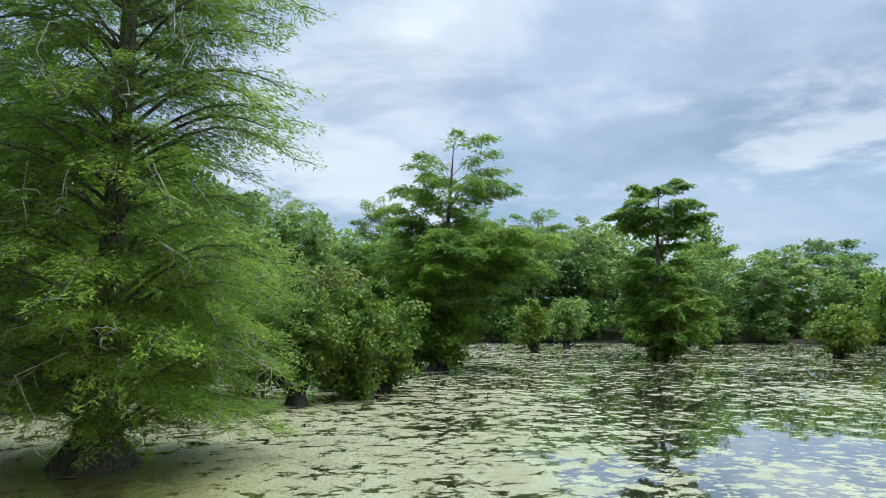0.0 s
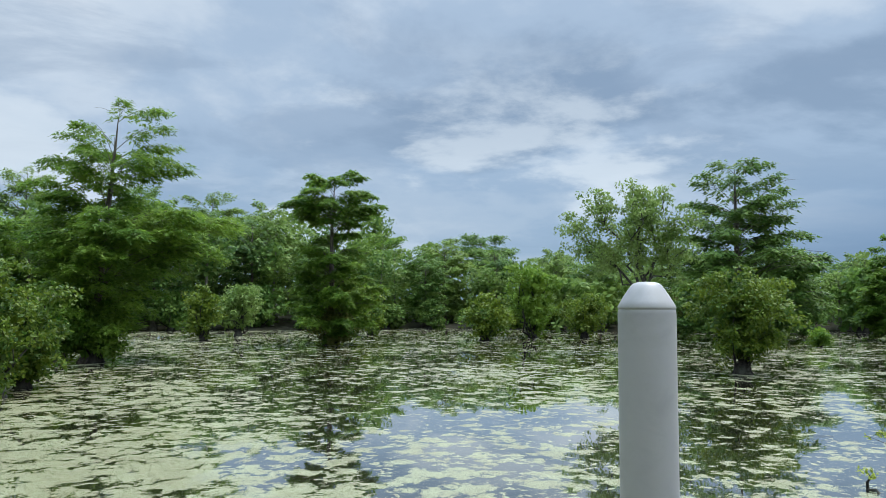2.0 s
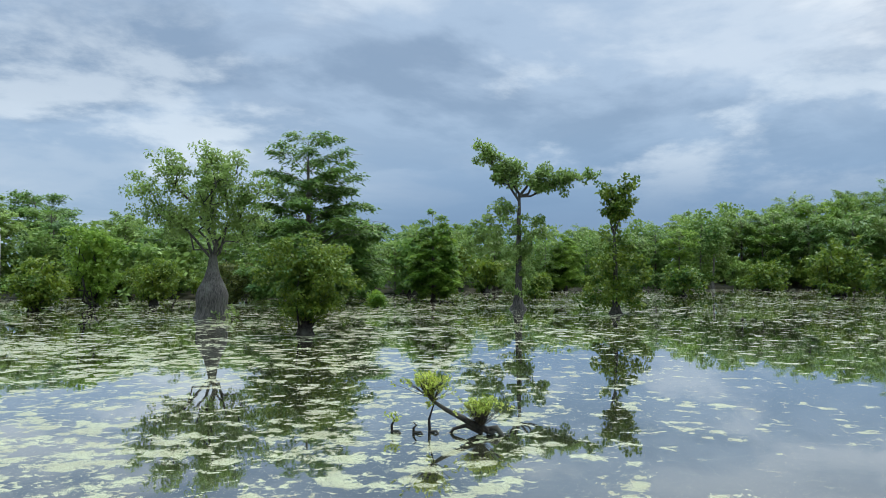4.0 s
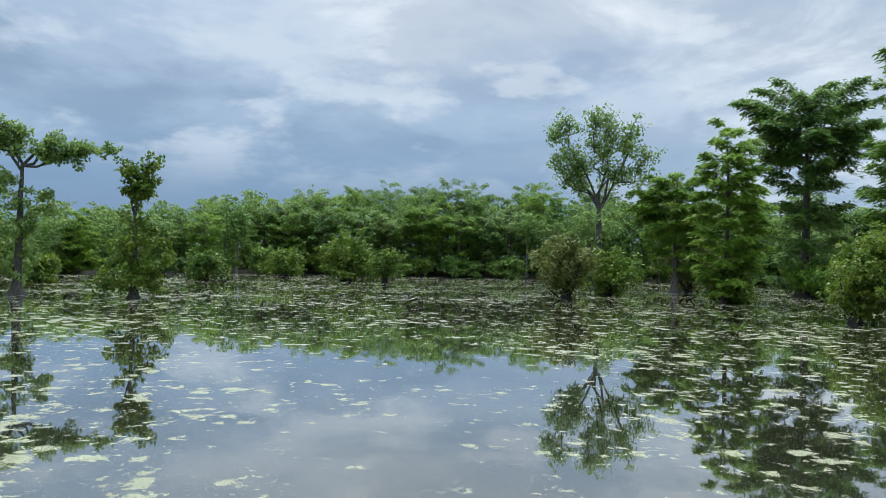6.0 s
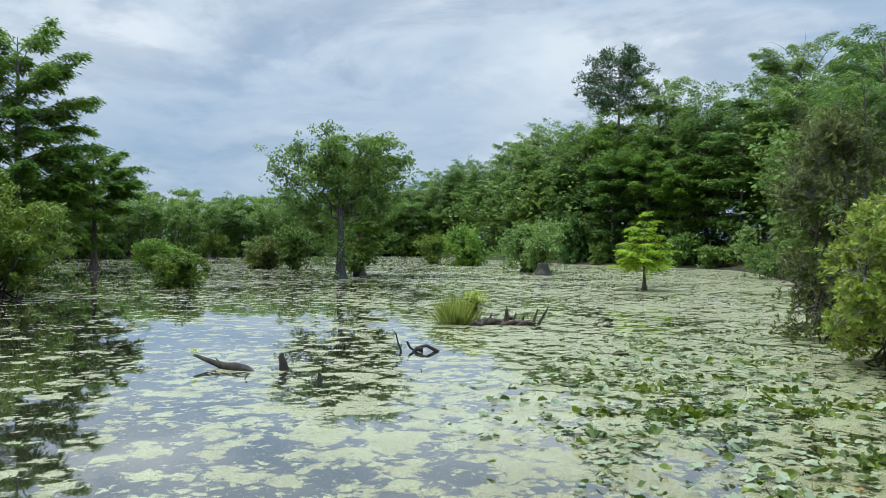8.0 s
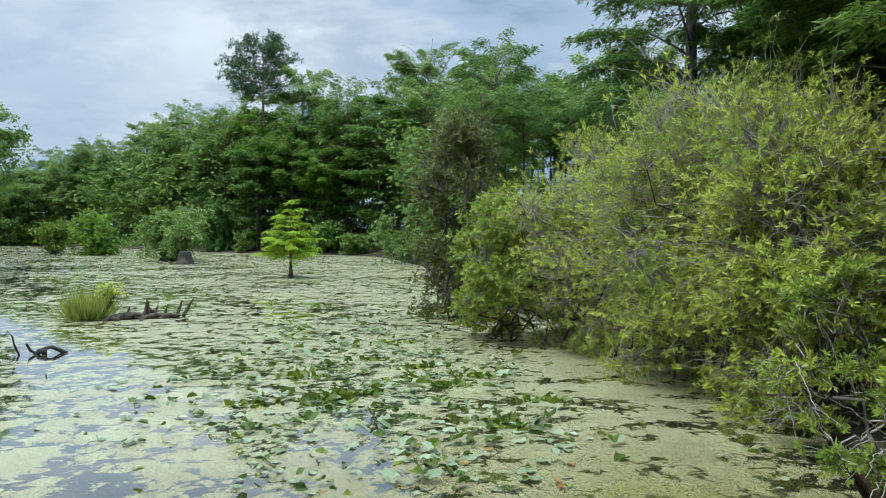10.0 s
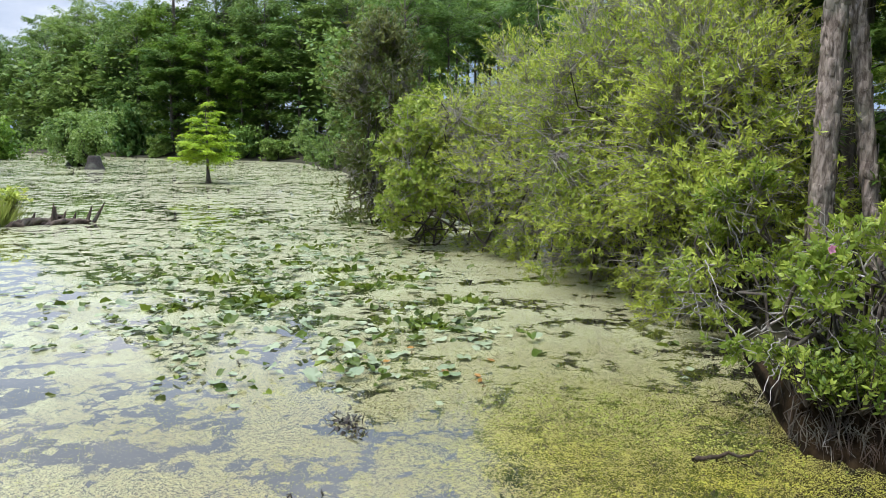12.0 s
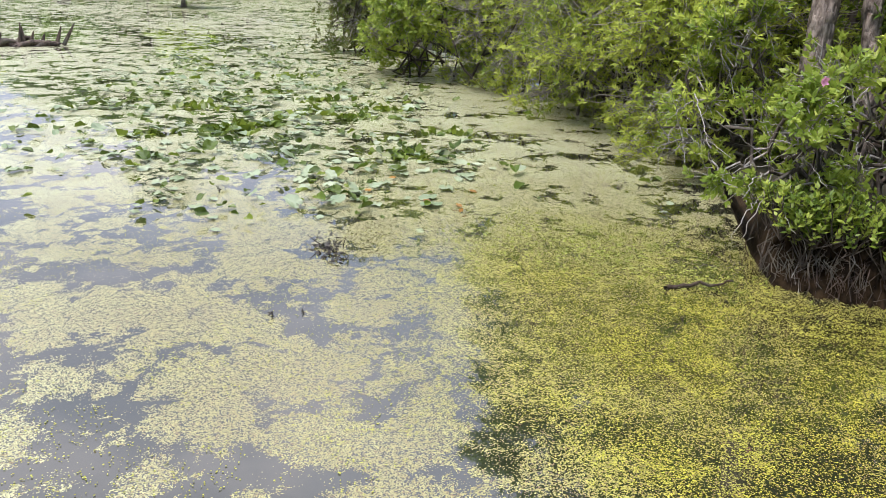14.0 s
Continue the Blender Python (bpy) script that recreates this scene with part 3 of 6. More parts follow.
def balls(g, rs, centres, radius, count, leaf, wide=0.58, flatten=0.75, tufts=4, level=1.0):
    """Clumps of leaves round the centres, each broken into small tufts with gaps between."""
    n = len(centres)
    d = unit(rs.normal(0, 1, (n * tufts, 3)) + [0, 0, 0.25])
    own = np.repeat(np.arange(n), tufts)
    small = centres[own] + d * (radius[own] * rs.uniform(0.35, 1.4, n * tufts))[:, None] * [1, 1, flatten]
    size = radius[own] * rs.uniform(0.25, 0.6, n * tufts)
    pick = rs.choice(n * tufts, count, p=size ** 1.5 / (size ** 1.5).sum())
    e = unit(rs.normal(0, 1, (count, 3)) + [0, 0, 0.35])
    base = small[pick] + e * (size[pick] * rs.uniform(0.25, 1.0, count) ** 0.5)[:, None] * [1, 1, 0.7]
    q = rs.normal(0, 1, (count, 3))
    q -= (q * e).sum(1, keepdims=True) * e
    lw = unit((q + e * 0.45 - UP * 0.3) * [1, 1, level])
    nn = unit(e * 0.7 + UP * 0.6 + rs.normal(0, 0.3, (count, 3)))
    ll = leaf * rs.uniform(0.6, 1.35, count)
    g.leaves(base, lw, nn, ll, ll * wide * rs.uniform(0.8, 1.2, count))


def broadleaf(rs, parent, h, r0, flare, boughs, leaf=0.2, count=6000, bark=None, leaf_mat=None, clump=0.6, lean=(0, 0), swell=None, fork=0.45, low=(), sides=12):
    """A broad-leaved swamp tree. boughs: rows of (start height, end x, y, z, thickness); twigs and leaf clumps sit along their outer halves."""
    wood, crown, fine = Geo(), Geo(), Geo()
    mid = trunk_tube(wood, rs, h * fork, r0, flare, lean, sides, 0.12, 0.45, 12, swell)
    spots, sizes, arms = [], [], []
    for z0, ex, ey, ez, th in boughs:
        a, b = along(mid, np.array(z0)), np.array([ex, ey, ez])
        l = np.linalg.norm(b - a)
        line = branch_line(rs, a, b, 0.06 * l, 8)
        bough = Geo()
        bough.tube(line, th * np.linspace(1, 0.25, 8), 6)
        arms.append(bough)
        for _ in range(max(4, int(l * 3.0))):
            s = rs.uniform(0.35, 1.0)
            p = np.array([np.interp(s, np.linspace(0, 1, 8), line[:, q]) for q in range(3)])
            d = unit(unit(b - a) * 0.6 + rs.normal(0, 0.65, 3) + UP * 0.15)
            tip = p + d * rs.uniform(0.25, 0.6) * min(1.6, 0.45 * l)
            fine.tube(branch_line(rs, p, tip, 0.04, 4), th * 0.3 * np.linspace(1, 0.3, 4), 4)
            spots += [tip, (p + tip) / 2 + rs.normal(0, 0.1, 3)]
            sizes += [clump * rs.uniform(0.7, 1.2), clump * rs.uniform(0.4, 0.8)]
    for x, y, z, r in low:
        for _ in range(6):
            spots.append(np.array([x, y, z]) + rs.normal(0, r * 0.45, 3))
            sizes.append(r * rs.uniform(0.35, 0.6))
    balls(crown, rs, np.array(spots), np.array(sizes), count, leaf)
    trunk = part("trunk", wood, bark or BARK_GREY, parent, "", True)
    for bough in arms:
        part("limb", bough, bark or BARK_GREY, trunk, "", True)
    tagged(part("twig", fine, bark or BARK_GREY, parent), kind="stuff")
    part("crown", crown, leaf_mat or L_TUPELO, parent)


def bush(rs, parent, h, w, leaf=0.16, count=4000, leaf_mat=None, stems=16, foot=0.35, top_heavy=0.0, wide=0.6, stump=True):
    """A shrub on a root stump: stems fan out to leaf clumps over an uneven egg."""
    wood, crown = Geo(), Geo()
    if stump:
        z = np.array([-0.3, 0.0, 0.12, 0.3, 0.45]) * min(1.0, h / 2.5)
        wood.tube(np.stack([0 * z, 0 * z, z], -1), foot * np.array([1.25, 1.15, 0.95, 0.8, 0.25]), 9)
    spots, sizes = [], []
    bumps = rs.normal(0, 1, (5, 3))
    for n in range(stems * 4):
        d = unit(rs.normal(0, 1, 3) * [1, 1, 0.95] + [0, 0, 0.02])
        r = rs.uniform(0.35, 1.0) ** 0.5 * (0.68 + 0.36 * np.tanh((bumps @ d).max() - 0.6))
        cz = h * (0.52 + top_heavy)
        p = np.array([d[0] * r * w / 2, d[1] * r * w / 2, max(0.06, cz + d[2] * r * (h - cz if d[2] > 0 else cz * (1.35 if w > 1.1 * h else 1.12)))])
        if d[2] < 0 and w > h:   # a broad one hangs down to the water
            p[:2] *= np.hypot(d[0], d[1]) ** -0.45
        spots.append(p)
        sizes.append(min(h, w) * rs.uniform(0.10, 0.24))
        if n % 4 == 0:
            a = np.array([*(rs.normal(0, foot * 0.4, 2)), 0.15])
            wood.tube(branch_line(rs, a, p, 0.05 * h, 5), 0.014 * h * np.linspace(1, 0.3, 5), 4)
    balls(crown, rs, np.array(spots), np.array(sizes), int(count * 1.3), leaf, wide)
    m = count // 6   # shaded inner foliage
    inner = np.array(spots)[rs.randint(0, len(spots), m)] * np.c_[rs.uniform(0.2, 0.75, (m, 2)), rs.uniform(0.8, 1.0, (m, 1))]
    l2 = leaf * rs.uniform(1.4, 2.4, m)
    crown.leaves(inner + UP * 0.05, rs.normal(0, 1, (m, 3)), unit(rs.normal(0, 1, (m, 3))), l2, l2 * 0.75)
    part("stem", wood, BARK_WET, parent, "", True)
    part("foliage", crown, leaf_mat or L_BUSH, parent)


# ---- single trees that stand in the water ----
def seeded(n):
    return np.random.RandomState(n)


def across(x, y):
    """The angle that points to the viewer's right for one who looks from the jetty to x, y."""
    return math.atan2(-x, y)


# big cypress close to the jetty
big = thing("bald_cypress", "large bald cypress with drooping feathery limbs and flared base", "tree", (-3.95, 13.22, 0))
cypress(seeded(1), 13.5, ((0.75, 2.6, 2.8), (1.3, 3.4, 3.3), (2.5, 3.4, 3.4), (3.8, 3.0, 3.2), (4.3, 3.0, 2.7), (5.1, 2.8, 2.2), (5.6, 3.0, 3.3), (6.0, 3.0, 3.4), (6.5, 2.8, 2.7), (7.6, 2.6, 2.9), (8.4, 2.6, 3.1), (10.5, 2.4, 2.6), (13.3, 0.6, 0.6)),
        0.24, 1.9, 150, 0.082, 92000, 0.25, 0.5, across(-3.95, 13.22), thin=0.18, bare=0.04, sides=18, parent=big, wide=0.28, lean=(0.35, 0), puff=0.05, fan=0.38)
rs = seeded(5001)
for n in range(46):
    z, an = rs.uniform(0.9, 7.6), rs.uniform(-2.2, -0.4)
    l = rs.uniform(0.8, 2.2)
    s0 = np.array([math.cos(an), math.sin(an), 0]) * rs.uniform(1.7, 2.9) + UP * z
    s1 = s0 + np.array([math.cos(an) * l * 0.5, math.sin(an) * l * 0.5, rs.uniform(-0.9, 0.15) * l])
    twig = Geo()
    line = branch_line(rs, s0, s1, 0.10 * l, 7)
    twig.tube(line, 0.011 * np.linspace(1, 0.3, 7), 4)
    for q in (2, 3, 4, 5):
        twig.tube(branch_line(rs, line[q], line[q] + rs.normal(0, 0.2, 3) - UP * 0.18, 0.03, 4), 0.005 * np.linspace(1, 0.4, 4), 3)
    part("dead_twig", twig, TWIG, big, "bare grey twig" if n == 0 else "")
# second trunk behind it
back = thing("bald_cypress", "slender leaning bald cypress behind the larger one", "tree", (-8.3, 20.5, 0))
cypress(seeded(2), 13.0, ((1.2, 1.6, 1.6), (4.0, 2.6, 2.6), (8, 2.8, 2.8), (11, 2.0, 2.0), (13, 0.5, 0.5)), 0.2, 1.2, 60, 0.16, 16000, 0.3, 0.4, lean=(0.9, 0.2), parent=back)
# tall tiered one
tier = thing("bald_cypress", "tall tiered bald cypress with flat spreading limbs and open top", "tree", (4.28, 33.88, 0))
cypress(seeded(3), 11.3, ((0.7, 1.3, 1.8), (1.6, 2.2, 2.4), (3.6, 2.3, 2.6), (4.4, 2.4, 4.8), (5.3, 2.8, 5.6), (6.3, 3.0, 5.6), (6.6, 2.6, 2.0), (7.3, 3.0, 1.0), (8.0, 3.1, 2.6), (8.6, 2.6, 3.3), (9.4, 2.0, 2.6), (10.4, 1.2, 2.0), (11.2, 0.6, 1.8)),
        0.19, 1.7, 80, 0.19, 25000, 0.38, 0.3, across(4.28, 33.88), thin=0.22, wide=0.38, lean=(0.7, 0), parent=tier, tier=0.75, puff=0.06)
flat_top = thing("bald_cypress", "flat-topped bald cypress with drooping skirt of foliage standing in water", "tree", (17.77, 40.73, 0))
cypress(seeded(4), 10.3, ((0.7, 1.2, 1.3), (1.7, 2.6, 3.2), (2.8, 2.3, 3.0), (4.6, 2.2, 2.4), (6.0, 2.2, 2.2), (6.8, 1.0, 1.4), (7.5, 2.0, 2.8), (8.4, 3.4, 3.2), (9.3, 2.2, 2.2), (10.2, 1.2, 1.3)),
        0.2, 1.7, 64, 0.22, 17000, 0.4, 0.35, across(17.77, 40.73), wide=0.44, parent=flat_top, tier=0.8, puff=0.06)
cone = thing("bald_cypress", "dark cone-shaped bald cypress with layered open limbs", "tree", (44.88, 33.65, 0))
cypress(seeded(5), 13.0, ((1.0, 4.5, 5.0), (3.0, 5.0, 6.3), (6.0, 4.6, 6.2), (7.0, 3.9, 5.0), (8.6, 3.5, 3.4), (10.0, 3.5, 4.2), (11.6, 2.9, 3.6), (12.9, 0.8, 0.9)),
        0.28, 1.3, 90, 0.31, 20000, 0.4, 0.18, across(44.88, 33.65), leaf_mat=L_CYPRESS_DARK, wide=0.46, parent=cone, tier=1.2, puff=0.1)
narrow = thing("bald_cypress", "narrow cone-shaped young bald cypress at the water's edge", "tree", (51.37, 26.87, 0), 130)
cypress(seeded(6), 7.1, ((0.4, 1.2, 1.2), (1.5, 2.1, 2.1), (3.2, 1.9, 1.9), (5.0, 1.4, 1.4), (6.4, 0.8, 0.8), (7.1, 0.3, 0.3)), 0.13, 1.2, 50, 0.26, 6500, 0.3, 0.2, wide=0.46, parent=narrow, tier=0, puff=0.08)
copy_thing(narrow, pose(84.1, 27.1, 0, 0, 0, 20))
copy_thing(narrow, pose(56.0, 38.0, 0, 0, 0, 250))
umbrella = thing("bald_cypress", "dark spreading bald cypress with flat umbrella crown", "tree", (62.2, -40.2, 0))
cypress(seeded(7), 19.6, ((1.0, 3.2, 2.0), (3.0, 3.4, 2.2), (6.0, 3.0, 3.4), (9.0, 3.2, 3.8), (12.0, 4.2, 5.0), (14.0, 5.2, 6.4), (16.0, 6.0, 6.0), (18.2, 5.8, 5.0), (19.5, 2.2, 2.2)),
        0.40, 1.2, 64, 0.38, 15000, 0.45, 0.15, across(62.2, -40.2), leaf_mat=L_CYPRESS_DARK, wide=0.46, parent=umbrella, tier=1.7, puff=0.12)
spread = thing("bald_cypress", "tall broad bald cypress with long layered limbs", "tree", (50.9, -42.9, 0))
cypress(seeded(8), 19.8, ((1.5, 3.0, 3.0), (4.0, 5.0, 5.0), (7.0, 5.0, 6.0), (9.8, 5.0, 6.6), (11.5, 4.6, 7.4), (13.0, 3.2, 6.0), (15.0, 4.0, 5.0), (17.0, 3.6, 5.8), (18.8, 4.2, 4.4), (19.8, 0.8, 2.0)),
        0.38, 1.2, 66, 0.38, 16500, 0.45, 0.15, across(50.9, -42.9), wide=0.46, parent=spread, tier=1.7, puff=0.12)
side = thing("bald_cypress", "bald cypress with drooping layered limbs beside the taller ones", "tree", (52.8, -52.0, 0))
cypress(seeded(9), 11.6, ((2.0, 1.6, 1.6), (5.0, 2.5, 3.0), (8.0, 3.0, 4.6), (9.6, 3.0, 3.8), (11.4, 1.4, 2.0)), 0.26, 1.2, 46, 0.34, 8500, 0.4, 0.3, across(52.8, -52.0), wide=0.46, parent=side, tier=1.3, puff=0.09)
copy_thing(side, pose(66, -30, 0, 0, 0, 200))
copy_thing(side, pose(27.6, -53.5, 0, 0, 0, 120))
shaggy = thing("bald_cypress", "shaggy narrow bald cypress overgrown with shrubs", "tree", (48.8, -25.8, 0))
cypress(seeded(10), 13.0, ((0.5, 1.6, 1.6), (2.0, 2.2, 2.2), (5.0, 2.2, 2.6), (8.0, 2.2, 2.8), (10.5, 1.8, 2.4), (12.0, 1.2, 1.4), (13.0, 0.5, 0.5)), 0.2, 1.2, 54, 0.3, 9000, 0.35, 0.3, across(48.8, -25.8), wide=0.46, parent=shaggy, tier=0, puff=0.08)
young = thing("young_cypress", "small bright yellow-green young bald cypress with layered limbs", "tree", (5.0, -42.5, 0), 0)
cypress(seeded(11), 4.45, ((1.35, 1.7, 1.9), (1.75, 1.7, 1.6), (2.15, 1.6, 1.6), (2.7, 1.2, 1.4), (3.2, 0.9, 1.0), (3.8, 0.65, 0.7), (4.2, 0.5, 0.4), (4.45, 0.2, 0.2)), 0.075, 1.3, 34, 0.14, 5200, 0.22, 0.15,
        leaf_mat=L_YOUNG, thin=0.1, parent=young, tier=0.42, puff=0.02, bare=0, fan=0.3)

# tupelos
knobby = thing("tupelo_tree", "tupelo with swollen grey trunk and airy pale green crown", "tree", (28.9, 27.4, 0))
vx, vy = -0.69, 0.72          # across the view, to its left
broadleaf(seeded(12), knobby, 8.8, 0.36, 1.0, [(2.9, vx * z, vy * z, h, t) for z, h, t in ((3.3, 6.6, 0.08), (2.0, 7.8, 0.085), (0.3, 8.4, 0.09), (-1.2, 8.0, 0.08), (-2.6, 7.0, 0.075), (2.7, 5.3, 0.06), (-2.3, 5.2, 0.06))]
          + [(3.0, 1.5, 1.2, 7.2, 0.1), (3.0, -1.3, -1.3, 7.0, 0.1)], 0.145, 21000, clump=0.66, swell=(0.34, 1.2, 0.7), fork=0.36, low=((0.4, -0.5, 0.35, 0.5), (-0.3, -0.6, 0.3, 0.5)))
arm = thing("tupelo_tree", "leaning tupelo with one long horizontal leafy arm", "tree", (43.8, 17.0, 0))
wx, wy = -0.30, 0.95          # to the left of the view that faces it
broadleaf(seeded(13), arm, 10.2, 0.17, 2.0, [(6.6, wx * 2.4, wy * 2.4, 10.1, 0.08), (6.8, wx * 0.2, wy * 0.2, 8.9, 0.09), (6.9, -wx * 1.6, -wy * 1.6, 8.5, 0.1), (6.9, -wx * 3.0, -wy * 3.0, 8.1, 0.09), (6.9, -wx * 4.3, -wy * 4.3, 8.0, 0.08), (6.6, wx * 1.2, wy * 1.2, 9.2, 0.07)],
          0.18, 19000, clump=0.46, lean=(-wx * 0.1, -wy * 0.1), fork=0.68, low=((wx * 1.2, wy * 1.2, 4.9, 1.4), (wx * 2.3, wy * 2.3, 4.6, 1.4), (-wx * 0.3, -wy * 0.3, 3.9, 1.4), (wx * 1.6, wy * 1.6, 4.0, 1.2), (-wx * 1.4, -wy * 1.4, 4.7, 0.45), (wx * 0.5, wy * 0.5, 6.4, 0.8), (-wx * 0.5, -wy * 0.5, 5.4, 1.0), (wx * 0.2, wy * 0.2, 3.0, 0.9), (-wx * 0.3, -wy * 0.3, 2.1, 0.9), (wx * 0.4, wy * 0.4, 1.2, 0.9)))
vase = thing("tupelo_tree", "vase-shaped tupelo with pale open leafy crown", "tree", (69.8, -24.1, 0))
kx, ky = 0.33, 0.94
broadleaf(seeded(14), vase, 16.5, 0.32, 1.0, [(7.6, kx * z, ky * z, h, t) for z, h, t in ((4.2, 14.6, 0.16), (3.4, 15.8, 0.13), (0.8, 16.6, 0.16), (-0.8, 16.2, 0.12), (-3.0, 15.8, 0.15), (-4.6, 12.6, 0.12), (4.4, 13.0, 0.1))],
          0.28, 11000, clump=0.95, fork=0.5, low=((0.5, 0.8, 3.2, 2.0), (-0.5, -0.8, 2.0, 1.9), (kx * 3.4, ky * 3.4, 11.0, 1.2), (-kx * 3.8, -ky * 3.8, 10.5, 1.3), (-kx * 3.2, -ky * 3.2, 8.4, 1.4), (0.5, 0.5, 5.5, 1.8)))
round_top = thing("tupelo_tree", "rounded tupelo with pale green crown on a dark trunk", "tree", (26.2, -47.85, 0))
qx, qy = 0.87, 0.49
broadleaf(seeded(15), round_top, 10.0, 0.24, 1.0, [(4.0, qx * z, qy * z, h, t) for z, h, t in ((4.4, 7.8, 0.1), (3.0, 9.4, 0.1), (1.2, 10.3, 0.1), (-1.4, 9.0, 0.1), (-3.2, 10.0, 0.1), (-4.4, 8.0, 0.09), (3.8, 5.6, 0.08), (-3.6, 5.8, 0.08), (0.6, 7.0, 0.08))]
          + [(3.4, qx * z, qy * z, h, 0.06) for z, h in ((3.0, 4.6), (-2.8, 4.7))],
          0.2, 21000, clump=0.8, fork=0.5, low=((0, 0, 2.6, 1.3), (0.6, 0.4, 1.2, 1.4), (-0.9, -0.5, 1.6, 1.2)))
topknot = thing("overgrown_stump", "shrubby stump with one thin leafy stem standing above it", "tree", (42.2, 10.6, 0))
broadleaf(seeded(16), topknot, 7.1, 0.12, 1.8, [(4.3, 0.3, 0.6, 6.6, 0.05), (4.3, -0.2, -0.7, 6.9, 0.05), (4.2, 0.1, 0.1, 6.2, 0.05)], 0.22, 8000, clump=0.5, fork=0.63, leaf_mat=L_BUSH,
          low=((0, 0, 2.2, 1.5), (0, 0.6, 1.5, 1.3), (0, -0.7, 1.6, 1.3), (0, 0, 3.3, 1.0), (0, 0.2, 1.0, 1.3), (0.2, 0.9, 0.7, 1.0), (0.1, -0.9, 0.8, 1.0), (0, 0, 4.2, 0.7)))

# ---- shrubs in the water ----
shrub_mats = {"g": L_BUSH, "b": L_BROWN, "t": L_TUPELO, "c": L_CYPRESS}
SHRUBS = (  # x, y, height, width, leaf, count, material
    (-1.2, 21.4, 3.3, 3.2, 0.13, 7000, "g"), (0.65, 22.6, 3.4, 3.0, 0.12, 7000, "g"), (-2.9, 23.9, 3.6, 3.4, 0.14, 6000, "g"), (-0.2, 26.6, 4.0, 3.4, 0.15, 5000, "b"), (1.4, 24.6, 2.6, 2.2, 0.13, 4000, "g"),
    (-5.0, 24.6, 4.2, 4.0, 0.16, 5000, "g"), (4.4, 33.4, 2.6, 3.4, 0.17, 5000, "c"), (3.2, 35.2, 4.0, 3.4, 0.18, 4000, "c"),
    (12.5, 48.4, 3.5, 2.5, 0.2, 2600, "g"), (16.3, 53.9, 4.2, 3.1, 0.2, 3000, "t"), (25.4, 51.1, 2.2, 2.3, 0.2, 1400, "g"), (28.1, 40.1, 3.05, 3.3, 0.2, 2800, "g"), (17.8, 40.4, 2.2, 2.8, 0.18, 2600, "b"),
    (23.14, 17.2, 3.5, 3.5, 0.13, 9500, "g"), (33.6, 42.1, 6.4, 3.6, 0.22, 4200, "c"), (37.0, 40.5, 3.0, 3.4, 0.2, 2200, "g"), (42.4, 38.6, 3.2, 4.0, 0.2, 2200, "b"),
    (40.8, 25.3, 1.1, 1.2, 0.14, 900, "c"), (79.9, -0.7, 5.4, 6.4, 0.32, 3200, "g"), (76.5, -4.4, 3.4, 3.6, 0.3, 1500, "g"), (97.3, 7.0, 3.4, 5.8, 0.34, 1800, "g"), (72.9, 12.3, 2.9, 4.5, 0.3, 1600, "g"), (61.1, 22.1, 2.4, 3.2, 0.26, 1400, "g"),
    (50.3, -15.2, 4.3, 4.2, 0.24, 3200, "b"), (58.0, -21.0, 3.8, 4.2, 0.26, 2600, "g"), (68.2, -32.3, 5.0, 4.8, 0.28, 2200, "b"), (48.9, -26.0, 3.0, 3.4, 0.22, 2400, "g"), (60.5, -40.0, 3.2, 7.0, 0.26, 3000, "c"),
    (30.5, -24.6, 4.7, 6.0, 0.16, 11000, "g"), (32.6, -23.4, 3.8, 3.6, 0.18, 3600, "g"), (29.4, -35.2, 2.36, 3.2, 0.17, 3600, "g"), (44.0, -63.7, 3.0, 2.9, 0.26, 1400, "g"), (39.1, -62.3, 4.6, 3.8, 0.26, 2200, "g"), (42.6, -63.4, 3.1, 4.6, 0.26, 1800, "b"),
    (26.7, -51.2, 2.9, 2.6, 0.2, 2200, "g"), (29.2, -83.5, 4.6, 6.2, 0.34, 2200, "c"), (17.9, -67.3, 5.2, 7.2, 0.24, 5000, "t"), (15.4, -62.0, 3.5, 3.0, 0.22, 1600, "t"), (36, -90.0, 4.0, 5.0, 0.3, 1600, "g"), (50.5, -57.0, 3.0, 5.0, 0.28, 1600, "c"))
for n, (x, y, h, w, lf, k, mt) in enumerate(SHRUBS):
    words = {"g": "rounded yellow-green swamp shrub on a root stump in water", "b": "brownish green swamp shrub standing in water", "t": "pale leafy shrub on a dark stump in water", "c": "dark green bushy cypress sapling clump in water"}[mt]
    ob = thing("swamp_shrub", words, "shrub", (x, y, 0), n * 77, "shrubs in the swamp")
    bush(seeded(100 + n), ob, h, w, lf, k, shrub_mats[mt], 14, 0.07 * w + 0.08)

# ---- the woods round the lake ----
SKY_AZ = (-60, -25, -2, 16, 32, 45, 59, 72, 87, 102, 125, 142, 155, 160, 166, 171, 176, 187, 200, 240)
SKY_EL = (0.30, 0.30, 0.137, 0.135, 0.086, 0.072, 0.06, 0.055, 0.092, 0.103, 0.085, 0.066, 0.07, 0.104, 0.15, 0.185, 0.205, 0.222, 0.3, 0.3)


